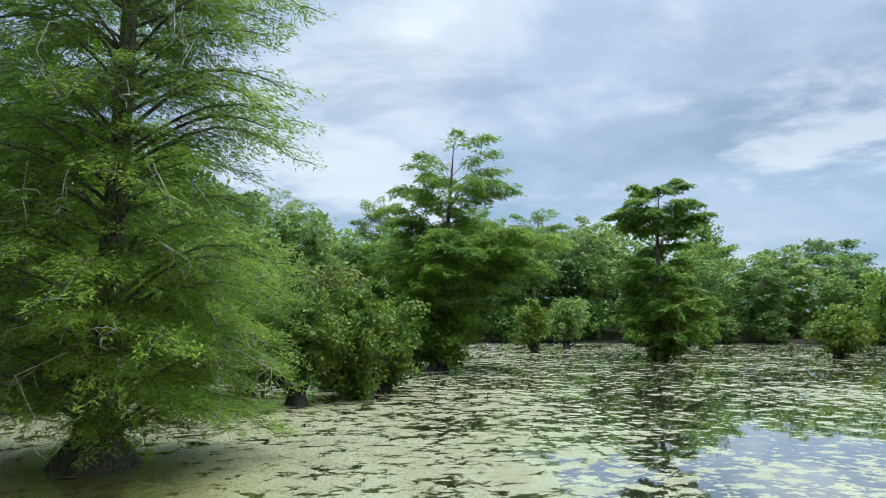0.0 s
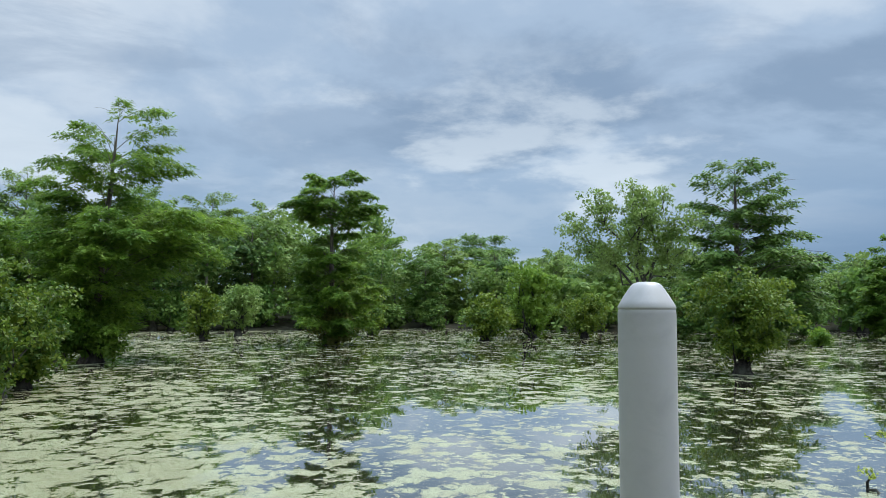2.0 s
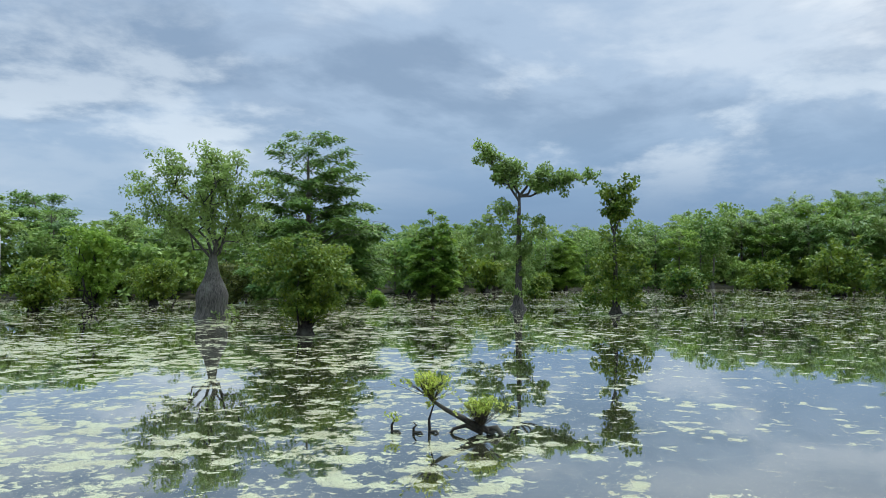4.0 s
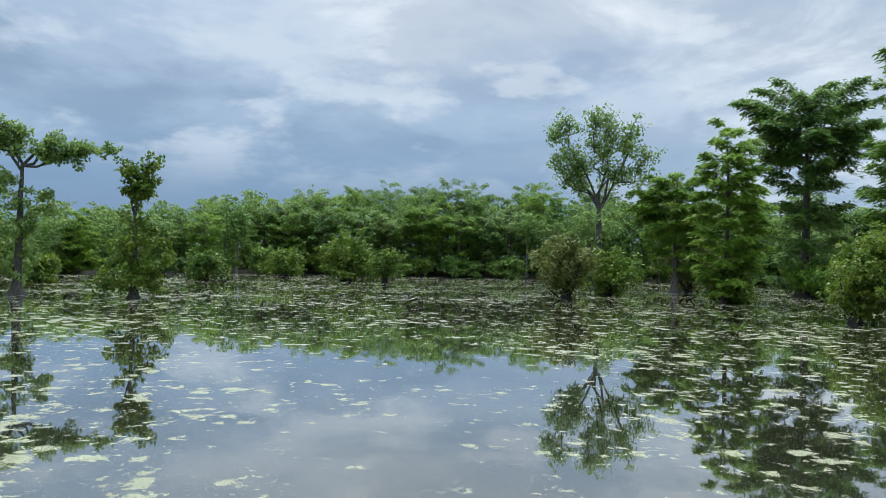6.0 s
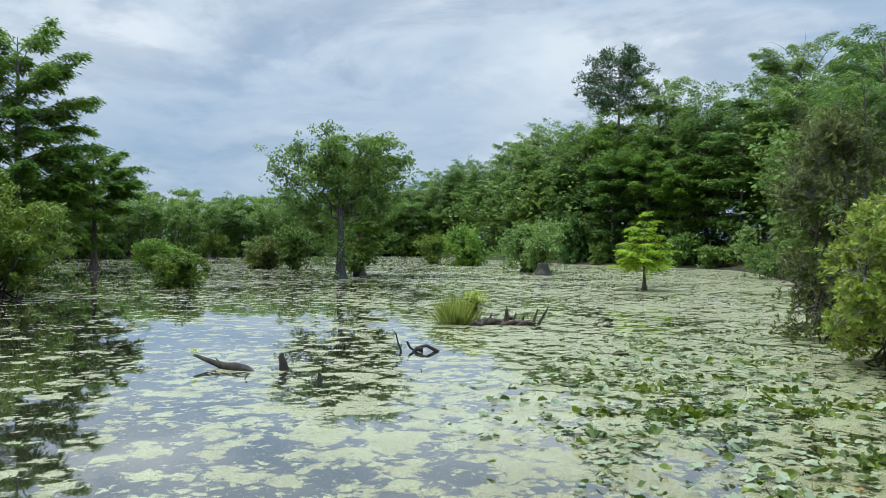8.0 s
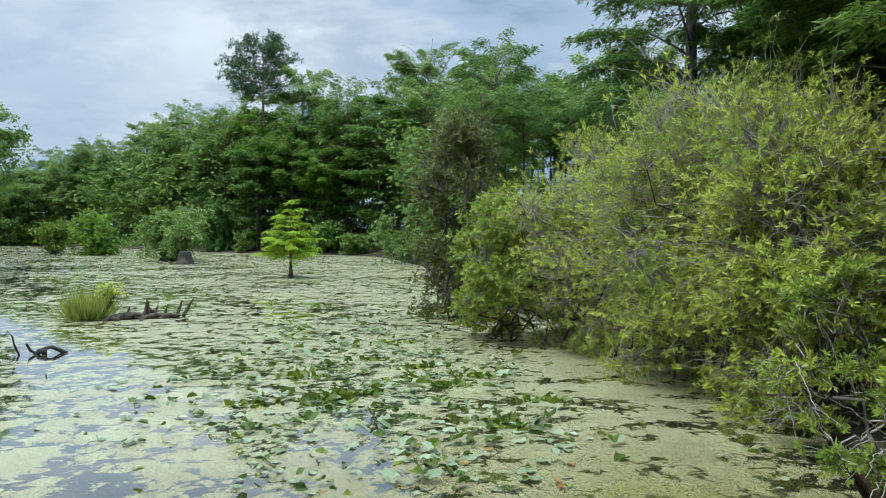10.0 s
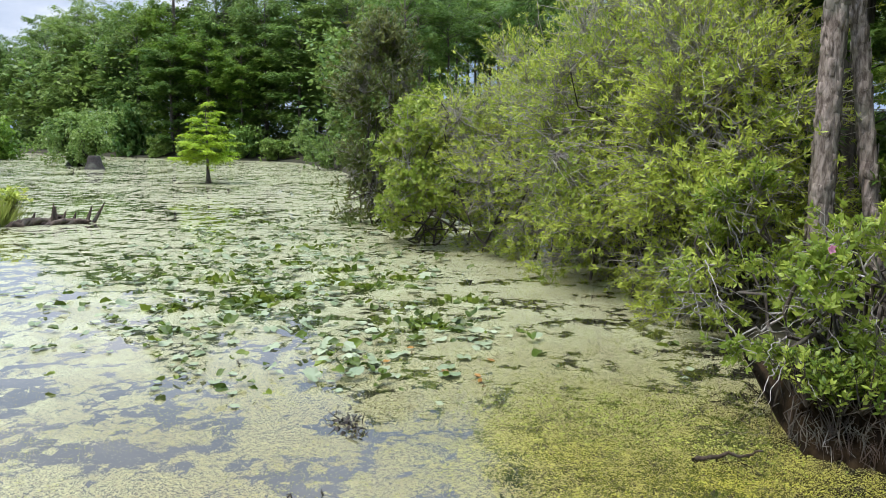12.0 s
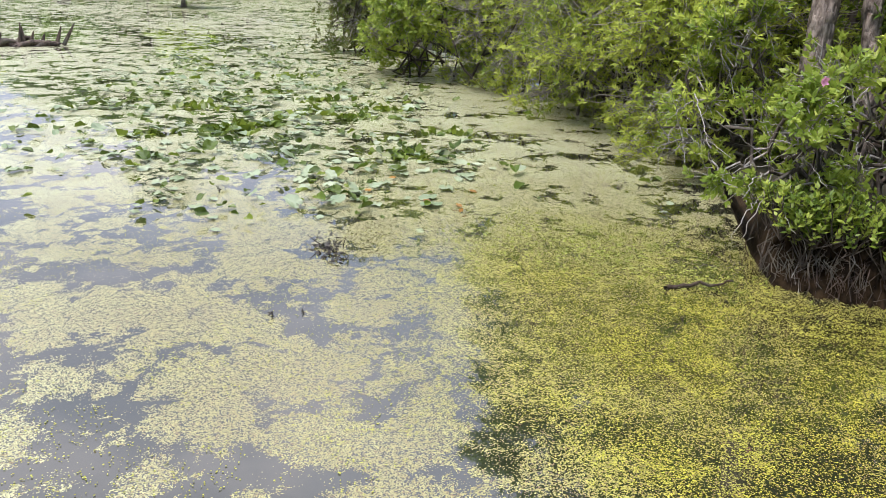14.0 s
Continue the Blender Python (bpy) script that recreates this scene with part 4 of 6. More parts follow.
def forest_tree(rs, parent, h, prof, leaf, count, mat, flatten, bark, r0=0.15, limbs=3, n=70, level=0.8):
    """A tree of the crowded woods: leaf clumps on short limbs round a slim trunk. prof: rows of (height share, reach)."""
    wood, crown = Geo(), Geo()
    mid = trunk_tube(wood, rs, h * 0.95, r0, 1.1, (rs.normal(0, 0.3), rs.normal(0, 0.3)), 6, 0.1)
    zs, reach = np.array(prof, float).T
    grid = np.linspace(zs[0], zs[-1], 200)
    dens = np.interp(grid, zs, reach) ** 1.2
    z = np.interp((np.arange(n) + rs.uniform(0, 1, n)) / n, np.cumsum(dens) / dens.sum(), grid)
    size = np.interp(z, zs, reach)
    az = np.arange(n) * 2.39996 + rs.uniform(-0.6, 0.6, n)
    out = size * rs.uniform(0.25, 1.08, n) ** 0.6
    spots = along(mid, z * h) + np.stack([np.cos(az) * out, np.sin(az) * out, rs.normal(0, 0.15, n)], -1)
    radius = np.clip(size * rs.uniform(0.24, 0.46, n), 0.3, 1.3)
    balls(crown, rs, spots, radius, count, leaf, 0.5, flatten, 3, level)
    # shaded inner foliage
    m = count // 6
    z2 = np.interp(rs.uniform(0, 1, m), np.cumsum(dens) / dens.sum(), grid)
    a2, o2 = rs.uniform(0, 6.28, m), np.interp(z2, zs, reach) * 0.62 * rs.uniform(0, 1, m) ** 0.5
    base = along(mid, z2 * h) + np.stack([np.cos(a2) * o2, np.sin(a2) * o2, 0 * a2], -1)
    l2 = leaf * rs.uniform(1.4, 2.2, m)
    crown.leaves(base, rs.normal(0, 1, (m, 3)), unit(rs.normal(0, 1, (m, 3))), l2, l2 * 0.8)
    trunk = part("trunk", wood, bark, parent, "", True)
    for k in rs.choice(n, limbs, replace=False):
        g = Geo()
        g.tube(branch_line(rs, along(mid, max(0.3, z[k] * h - 0.35 * out[k])), spots[k], 0.05 * out[k], 5), 0.05 * np.linspace(1, 0.3, 5), 4)
        part("limb", g, bark, trunk, "", True)
    part("crown", crown, mat, parent)


def wood_variants():
    kinds = []
    for n in range(5):
        ob = thing("forest_cypress", "feathery green cypress in the dense swamp forest", "tree", (0, 400 + 10 * n, 0), 0, "trees of the swamp forest")
        rs = seeded(300 + n)
        wide = rs.uniform(0.85, 1.2)
        prof = [(z, r * wide * rs.uniform(0.75, 1.25)) for z, r in ((0.08, 1.6), (0.2, 2.1), (0.35, 2.2), (0.5, 2.5), (0.65, 2.8), (0.8, 2.9), (0.92, 2.4), (1.0, 1.3))]
        cypress(rs, 10, [(z * 10, r, r) for z, r in prof], 0.16, 1.1, 48, 0.31, 2900, 0.35, 0.2, leaf_mat=(L_FOREST, L_CYPRESS_DARK, L_FOREST, L_CYPRESS_DARK, L_CYPRESS)[n], wide=0.56, tier=(0.0, 1.5, 0.0, 0.0, 1.9)[n], parent=ob, joined=True, puff=0.12)
        kinds.append(ob)
    for n in range(4):
        ob = thing("forest_tree", "leafy green broad-leaved tree in the dense swamp forest", "tree", (20, 400 + 10 * n, 0), 0, "trees of the swamp forest")
        rs = seeded(330 + n)
        prof = [(z, r * rs.uniform(0.75, 1.25)) for z, r in ((0.06, 1.8), (0.2, 2.3), (0.4, 2.6), (0.6, 2.7), (0.8, 2.3), (0.93, 1.5), (1.0, 0.7))]
        forest_tree(rs, ob, 10, prof, 0.32, 2300, (L_TUPELO, L_FOREST)[n % 2], 0.75, BARK_PALE)
        kinds.append(ob)
    for n in range(2):
        ob = thing("forest_tree", "pale-trunked forest tree with a high thin crown", "tree", (40, 400 + 10 * n, 0), 0, "trees of the swamp forest")
        rs = seeded(340 + n)
        prof = [(z, r * rs.uniform(0.8, 1.2)) for z, r in ((0.5, 0.8), (0.62, 1.8), (0.75, 2.2), (0.9, 1.7), (1.0, 0.7))]
        forest_tree(rs, ob, 10, prof, 0.36, 1300, (L_FOREST, L_TUPELO)[n % 2], 0.6, BARK_PALE, 0.17, 5)
        kinds.append(ob)
    for n in range(4):
        ob = thing("forest_cypress", "tall layered cypress of the hillside swamp forest", "tree", (60, 400 + 10 * n, 0), 0, "trees of the swamp forest")
        rs = seeded(345 + n)
        prof = [(z, 1.75 * r * rs.uniform(0.75, 1.25)) for z, r in ((0.05, 1.7), (0.2, 2.0), (0.35, 2.1), (0.5, 2.3), (0.65, 2.6), (0.8, 2.6), (0.92, 2.2), (1.0, 1.2))]
        cypress(rs, 20, [(z * 20, r * 0.95, r * 0.95) for z, r in prof], 0.26, 0.9, 70, 0.34, 7000, 0.35, 0.2, leaf_mat=(L_FOREST, L_CYPRESS, L_FOREST, L_CYPRESS_DARK)[n], wide=0.54, tier=(2.4, 0.0, 0.0, 2.8)[n], parent=ob, joined=True, puff=0.15)
        kinds.append(ob)
    return kinds


WOODS = wood_variants()


def plant_woods():
    rs = seeded(9)
    kinds = WOODS
    used = set()
    for row, (back, gap, share) in enumerate(((1.0, 4.8, 0.72), (5.0, 5.0, 0.9), (10.0, 5.0, 1.0), (16.0, 7.0, 1.0), (25.0, 12.0, 1.04))):
        az = -42.0
        while az < 196:
            r = float(shore(az)) + back + rs.uniform(-1.2, 1.8)
            az += math.degrees(gap * rs.uniform(0.75, 1.3) / r)
            if az > 182.5 and r < 45 or (az < -25 and row > 2):
                continue
            top = r * float(np.interp(az, SKY_AZ, SKY_EL)) * share * rs.uniform(0.76, 1.08) + 2.2
            top = min(top, 29)
            x, y = polar(az, r)
            k = kinds[rs.randint(0, 5) if rs.uniform() < (0.8 if az > 150 else 0.45) else rs.randint(5, 9)]
            if rs.uniform() < (0.30, 0.08, 0.08, 0.1, 0.1)[row]:
                k = kinds[rs.randint(9, 11)]
            if top > 13:
                k = kinds[rs.randint(11, 15)]
            s = top / (20 if top > 13 else 10)
            m = pose(x, y, 0.3 + 0.02 * back, 0, 0, rs.uniform(0, 360)) @ Matrix.Diagonal((max(s, 0.7) ** 0.7, max(s, 0.7) ** 0.7, s, 1))
            if k in used:
                ob = copy_thing(k, m)
            else:
                used.add(k)
                ob = k
            ob.matrix_basis = m
    for k in kinds:
        if k not in used:
            k.matrix_basis = pose(-30, 40, 0.4)


plant_woods()


def shore_shrubs():
    rs = seeded(21)
    kinds = []
    for n in range(4):
        ob = thing("shore_shrub", "low leafy shrub at the foot of the forest", "shrub", (0, 0, 0), 0, "shrubs along the shore")
        bush(seeded(350 + n), ob, 3, 4, 0.3, 1400, (L_FOREST, L_BUSH, L_CYPRESS_DARK, L_FOREST)[n], 8, 0.4)
        kinds.append(ob)
    used = set()
    az = -40.0
    while az < 183:
        r = float(shore(az)) + rs.uniform(-1.5, 0.8)
        az += math.degrees(rs.uniform(2.4, 4.6) / r)
        if az > 182 and r < 62:
            break
        s = rs.uniform(0.7, 1.0) if rs.uniform() < 0.5 else rs.uniform(1.0, 1.7)
        x, y = polar(az, r)
        k = kinds[rs.randint(0, 4)]
        m = pose(x, y, 0.0, 0, 0, rs.uniform(0, 360)) @ Matrix.Diagonal((s, s, s * rs.uniform(0.7, 1.3), 1))
        ob = copy_thing(k, m) if k in used else k
        used.add(k)
        ob.matrix_basis = m


shore_shrubs()


def far_woods():
    """The leafy depth behind the first trees."""
    rs = seeded(31)
    n = 120000
    az = rs.uniform(-45, 196, n)
    # equal share along the shore's length
    keep = rs.uniform(0, 1, n) < shore(az) / 105
    az = az[keep]
    r = shore(az) + rs.uniform(4, 24, len(az))
    ok = ~((az > 182.5) & (r < 50))
    az, r = az[ok], r[ok]
    top = np.minimum((r * np.interp(az, SKY_AZ, SKY_EL) * 0.92 + 1.8), 25)
    lump = 0.74 + 0.15 * np.sin(az * 2.1) * np.sin(az * 5.3 + 1)
    z = 0.2 + top * lump * rs.uniform(0, 1, len(az)) ** 0.8
    z = np.where(rs.uniform(0, 1, len(az)) < 0.3, rs.uniform(0.3, 2.6, len(az)), z)
    x, y = polar(az, r)
    k = len(az)
    g = Geo()
    ll = rs.uniform(0.35, 0.7, k) * (0.6 + r / 150)
    g.leaves(np.stack([x, y, z], -1), unit(rs.normal(0, 1, (k, 3)) * [1, 1, 0.4]), unit(UP + rs.normal(0, 0.6, (k, 3))), ll, ll * 0.55)
    # large dim leaves deep inside close the gaps between the trunks
    az = np.interp(rs.uniform(0, 1, 16000), np.linspace(0, 1, 25), np.quantile(az, np.linspace(0, 1, 25)))
    r = shore(az) + rs.uniform(20, 30, len(az))
    ok = ~((az > 182.5) & (r < 62))
    az, r = az[ok], r[ok]
    z = 0.2 + np.minimum(r * np.interp(az, SKY_AZ, SKY_EL) * 0.62, 16) * rs.uniform(0, 1, len(az)) ** 1.3
    x, y = polar(az, r)
    ll = rs.uniform(0.9, 1.5, len(az))
    g.leaves(np.stack([x, y, z], -1), unit(rs.normal(0, 1, (len(az), 3))), unit(rs.normal(0, 1, (len(az), 3))), ll, ll * 0.7)
    ob = new("far_woods", g.mesh("far_woods", L_FOREST))
    tagged(ob, "dense leafy depth of the swamp forest", "woods", kind="stuff")


far_woods()


# ---- white posts by the jetty ----
def post(at, top, stained):
    x, y = at
    ob = thing("mooring_post", "white plastic post with rounded cap" + (" and rusty waterline stain" if stained else ""), "post", (x, y, 0), 0, "white posts")
    r = 0.0635
    g = Geo()
    z = np.array([-0.6, 0.5, 1.2, 1.8, top - 0.012, top - 0.004, top])
    g.tube(np.stack([0 * z, 0 * z, z], -1), np.array([r, r, r, r, r, r * 0.985, r * 0.95]), 48)
    part("sleeve", g, STAINED if stained else WHITE, ob, "", True)
    g = Geo()
    z = top + np.array([-0.004, 0.0, 0.003, 0.016, 0.030, 0.042, 0.050, 0.0555, 0.058, 0.059])
    rad = r * np.array([0.95, 1.0, 1.0, 0.885, 0.75, 0.625, 0.53, 0.43, 0.28, 0.004])
    g.tube(np.stack([0 * z, 0 * z, z], -1), rad, 48)
    part("cap", g, WHITE, ob, "smooth white domed cap", True)


post((1.405, 1.205), 2.46, False)
post((1.985, -1.15), 2.43, True)


# ---- the leafy bank ----
def rosettes(g, rs, tips, ways, leaf, each=10, wide=0.24):
    """Whorls of narrow pointed leaves at twig tips."""
    n = len(tips)
    k = n * each
    own = np.repeat(np.arange(n), each)
    d = rs.normal(0, 1, (k, 3))
    d = unit(d - (d * ways[own]).sum(1, keepdims=True) * ways[own])
    lw = unit(d + ways[own] * rs.uniform(0.15, 1.1, (k, 1)) + UP * 0.1)
    nn = unit(ways[own] - d * 0.3 + rs.normal(0, 0.2, (k, 3)))
    back = rs.uniform(0, 0.10, (k, 1))
    ll = leaf * rs.uniform(0.65, 1.25, k)
    g.leaves(tips[own] - ways[own] * back, lw, nn, ll, ll * wide * rs.uniform(0.8, 1.2, k))


def titi(rs, parent, h, w, deep, tips, leaf, mat, wide=0.24, stems=10, each=10, twig_mat=None):
    """A dense evergreen shrub: crooked stems, grey twigs, whorled leaves on the outside and some within."""
    wood, bare, crown = Geo(), Geo(), Geo()
    heads = max(14, tips // 55)   # leafy branch heads, with hollows between them
    hd = unit(rs.normal(0, 1, (heads, 3)) + [0, 0, 0.05])
    hr = rs.uniform(0.45, 1.0, (heads, 1)) ** 0.5 * rs.uniform(0.78, 1.06, (heads, 1))
    cz = h * 0.50
    low = hd[:, 2] < 0   # the skirt hangs down to the water
    hd[low, :2] *= (np.linalg.norm(hd[low, :2], axis=1) ** -0.5)[:, None]
    head = hd * hr * [w / 2, deep / 2, 0] + UP * (cz + hd[:, 2:3] * hr * np.where(hd[:, 2:3] > 0, h - cz, cz * 1.25))
    own = rs.randint(0, heads, tips)
    size = rs.uniform(0.6, 1.4, heads)[own][:, None] * (w + h) * 0.036
    p = head[own] + rs.normal(0, 1, (tips, 3)) * size * [1, 1, 0.8]
    p[:, 2] = np.maximum(p[:, 2], rs.uniform(0.03, 0.3, tips))
    d = unit(p - UP * cz)
    ways = unit(d * [0.8, 0.8, 0.5] + UP * 0.55 + unit(p - head[own]) * 0.45 + rs.normal(0, 0.25, (tips, 3)))
    rosettes(crown, rs, p, ways, leaf, each, wide)
    joints = []
    for n in range(stems):
        a = np.array([*rs.normal(0, 0.12 * w, 2), 0.0])
        b = np.array([*(rs.normal(0, 0.17, 2) * [w, deep]), h * rs.uniform(0.4, 0.72)])
        line = branch_line(rs, a, b, 0.08 * h, 8)
        wood.tube(line, 0.028 * np.linspace(1, 0.45, 8), 5)
        joints.append(line[3:])
    joints = np.concatenate(joints)
    # a crooked branch to every head, thin twigs from it to the leaf whorls
    inner = np.zeros_like(head)
    for n in range(heads):
        near = joints[np.argsort(((joints - head[n]) ** 2).sum(1))[rs.randint(0, 10)]]
        inner[n] = head[n] + (near - head[n]) * 0.28
        bare.tube(branch_line(rs, near, inner[n], 0.07 * np.linalg.norm(head[n] - near) + 0.01, 5), np.array([0.014, 0.012, 0.010, 0.009, 0.007]), 4)
    for n in rs.choice(tips, int(tips * 0.62), replace=False):
        bare.tube(branch_line(rs, inner[own[n]], p[n], 0.05 * np.linalg.norm(p[n] - inner[own[n]]) + 0.012, 4), np.array([0.0075, 0.0066, 0.0055, 0.0035]), 3)
    part("stem", wood, TWIG_DARK, parent, "", True)
    tagged(part("twig", bare, twig_mat or TWIG, parent, "bare grey twigs"), kind="stuff")
    part("foliage", crown, mat, parent)


BANK_SHRUBS = (  # x, y, base z, height, width, depth, tips, leaf, material, leaf width, words
    (-1.75, -22.6, 0.0, 6.2, 2.4, 2.4, 2600, 0.12, L_BROWN, 0.35, "tall narrow shrub with brownish new leaves at the waterside"),
    (-2.5, -18.0, 0.0, 3.6, 3.0, 3.0, 2400, 0.12, L_FRESH, 0.38, "rounded green waterside shrub with small leaves"),
    (-4.3, -16.2, 0.0, 4.6, 4.6, 4.2, 6000, 0.092, L_TITI, 0.23, "dense yellow-green titi shrub with narrow whorled leaves overhanging the water"),
    (-5.0, -12.9, 0.0, 5.2, 4.4, 4.3, 7440, 0.092, L_TITI, 0.23, "large yellow-green titi shrub with narrow whorled leaves overhanging the water"),
    (-5.1, -10.5, 0.0, 4.4, 3.4, 3.2, 5040, 0.092, L_TITI, 0.23, "yellow-green titi shrub beside the pine trunks on the bank"),
    (-3.42, -6.6, 0.4, 1.35, 1.5, 1.3, 300, 0.075, L_FRESH, 0.42, "small leafy shrub on the root bank"),
    (-4.35, -6.75, 0.4, 1.6, 1.7, 1.5, 380, 0.08, L_FRESH, 0.42, "fresh green leafy shrub on the root bank"),
    (-2.4, -61.5, 0.0, 5.0, 5.4, 5.0, 1100, 0.26, L_TUPELO, 0.4, "pale grey-green waterside shrub"),
    (-4.2, -26.0, 0.0, 4.4, 4.0, 4.0, 1400, 0.15, L_BUSH, 0.4, "green waterside shrub behind the taller ones"),
    (-4.45, -9.0, 0.2, 2.0, 1.8, 1.7, 900, 0.085, L_TITI, 0.28, "twiggy yellow-green shrub between the overhanging titi and the root bank"),
    (-6.8, -8.3, 0.4, 2.4, 2.8, 2.4, 1100, 0.10, L_BUSH, 0.35, "leafy undergrowth shrub at the foot of the pines"))
for n, (x, y, z, h, w, dp, tips, lf, mt, wd, words) in enumerate(BANK_SHRUBS):
    ob = thing("bank_shrub", words, "shrub", (x, y, z), 0, "shrubs on the bank")
    titi(seeded(500 + n), ob, h, w, dp, tips, lf, mt, wd)


def pine(at, r0, seed, lean, first, words):
    rs = seeded(seed)
    ob = thing("pine_tree", words, "tree", at, 0, "pines on the bank")
    wood, crown, plates = Geo(), Geo(), Geo()
    h = 19.0
    mid = trunk_tube(wood, rs, h, r0, 0.25, lean, 20, 0.04, 0.15, 26)
    tips, ways = [], []
    for n in range(34):
        z = first + (h - first) * rs.uniform(0.02, 1.0)
        az, l = rs.uniform(0, 6.28), rs.uniform(0.8, 2.6) * (1.25 - z / h)
        a = along(mid, np.array(z))
        b = a + np.array([math.cos(az) * l, math.sin(az) * l, rs.uniform(-0.35, 0.35) * l])
        line = branch_line(rs, a, b, 0.08 * l, 6)
        wood.tube(line, 0.03 * np.linspace(1, 0.3, 6), 5)
        for _ in range(9):
            s = rs.randint(2, 6)
            tips.append(line[s] + rs.normal(0, 0.16, 3))
            ways.append(unit(b - a + rs.normal(0, 0.5, 3) + UP * 0.4))
    rosettes(crown, rs, np.array(tips), np.array(ways), 0.26, 16, 0.05)
    part("trunk", wood, BARK_PINE, ob, "", True)
    part("needle_crown", crown, L_PINE, ob)
    # scaly plates of bark where it stands near
    for n in range(170):
        z, az = rs.uniform(0.3, 5.0), rs.uniform(0, 6.28)
        rr = r0 * (1 - z / h) ** 0.8 + 0.15 * r0 + 0.25 * r0 * math.exp(-z / (0.55 * max(r0 * 3, 0.5)))
        c = along(mid, np.array(z))
        o, s = np.array([math.cos(az), math.sin(az), 0]), np.array([-math.sin(az), math.cos(az), 0])
        hw, hh = rs.uniform(0.02, 0.045), rs.uniform(0.05, 0.12)
        k = 1.004 * rr
        ring = [c + o * (k + lift) + s * u * hw + UP * v * hh for lift, u, v in ((0, -1, -0.8), (0, 1, -1), (0, 1, 0.8), (0, -1, 1))]
        face = [c + o * (k + 0.012) + s * u * hw * 0.75 + UP * v * hh * 0.8 for u, v in ((-1, -0.8), (1, -1), (1, 0.8), (-1, 1))]
        plates.add(ring + face, [[4, 5, 6, 7], [0, 1, 5, 4], [1, 2, 6, 5], [2, 3, 7, 6], [3, 0, 4, 7]])
    tagged(part("bark", plates, BARK_PINE, ob, "flaky plates of grey-brown bark"), kind="stuff")
    return ob


pine((-5.06, -8.6, 0.4), 0.12, 601, (0.1, -0.1), 3.9, "grey-barked pine trunk rising from the shrubs on the bank")
pine((-5.74, -8.35, 0.4), 0.085, 602, (2.0, -1.8), 6.5, "slender dark-barked pine beside the thicker one")


def far_pine():
    rs = seeded(610)
    ob = thing("pine_tree", "tall dark pine with a loose round crown above the forest", "tree", (14.6, -104, 1.0))
    wood, crown = Geo(), Geo()
    mid = trunk_tube(wood, rs, 27.0, 0.34, 0.3, (0.3, 0), 8)
    tips = []
    for n in range(54):
        z = rs.uniform(19.0, 27.0)
        az, l = rs.uniform(0, 6.28), 5.6 * math.sqrt(max(0.05, 1 - ((z - 23.0) / 4.6) ** 2)) * rs.uniform(0.6, 1.0)
        a = along(mid, np.array(z - 0.6))
        b = a + np.array([math.cos(az) * l, math.sin(az) * l, 0.8])
        line = branch_line(rs, a, b, 0.2, 5)
        wood.tube(line, 0.07 * np.linspace(1, 0.3, 5), 4)
        tips += [line[k] + rs.normal(0, 0.3, 3) for k in (2, 3, 3, 4, 4, 4)]
    tips = np.array(tips)
    balls(crown, rs, tips, np.full(len(tips), 0.75), 16000, 0.40, 0.26)
    part("trunk", wood, BARK_PINE, ob, "", True)
    part("needle_crown", crown, L_PINE, ob)


far_pine()


def lone_tall():
    ob = thing("bald_cypress", "tall open-crowned cypress above the hillside forest", "tree", (-7.4, -101.0, 0.8), 30)
    cypress(seeded(620), 27.5, ((13.5, 1.4, 1.4), (17, 3.4, 3.4), (20, 3.6, 3.6), (22, 5.8, 5.8), (25, 6.2, 6.2), (26.5, 4.6, 4.6), (27.5, 2.0, 2.0)), 0.36, 0.5, 40, 0.30, 9000, 0.5, 0.1, leaf_mat=L_FOREST, wide=0.4, parent=ob, tier=1.9, puff=0.1)
    for x, y, s, a in ((-15, -92, 0.72, 10), (-19, -80, 0.68, 100), (-17, -70, 0.6, 200), (-24, -66, 0.75, 50)):
        copy_thing(ob, pose(x, y, 0.8, 0, 0, a) @ Matrix.Scale(s, 4))


lone_tall()


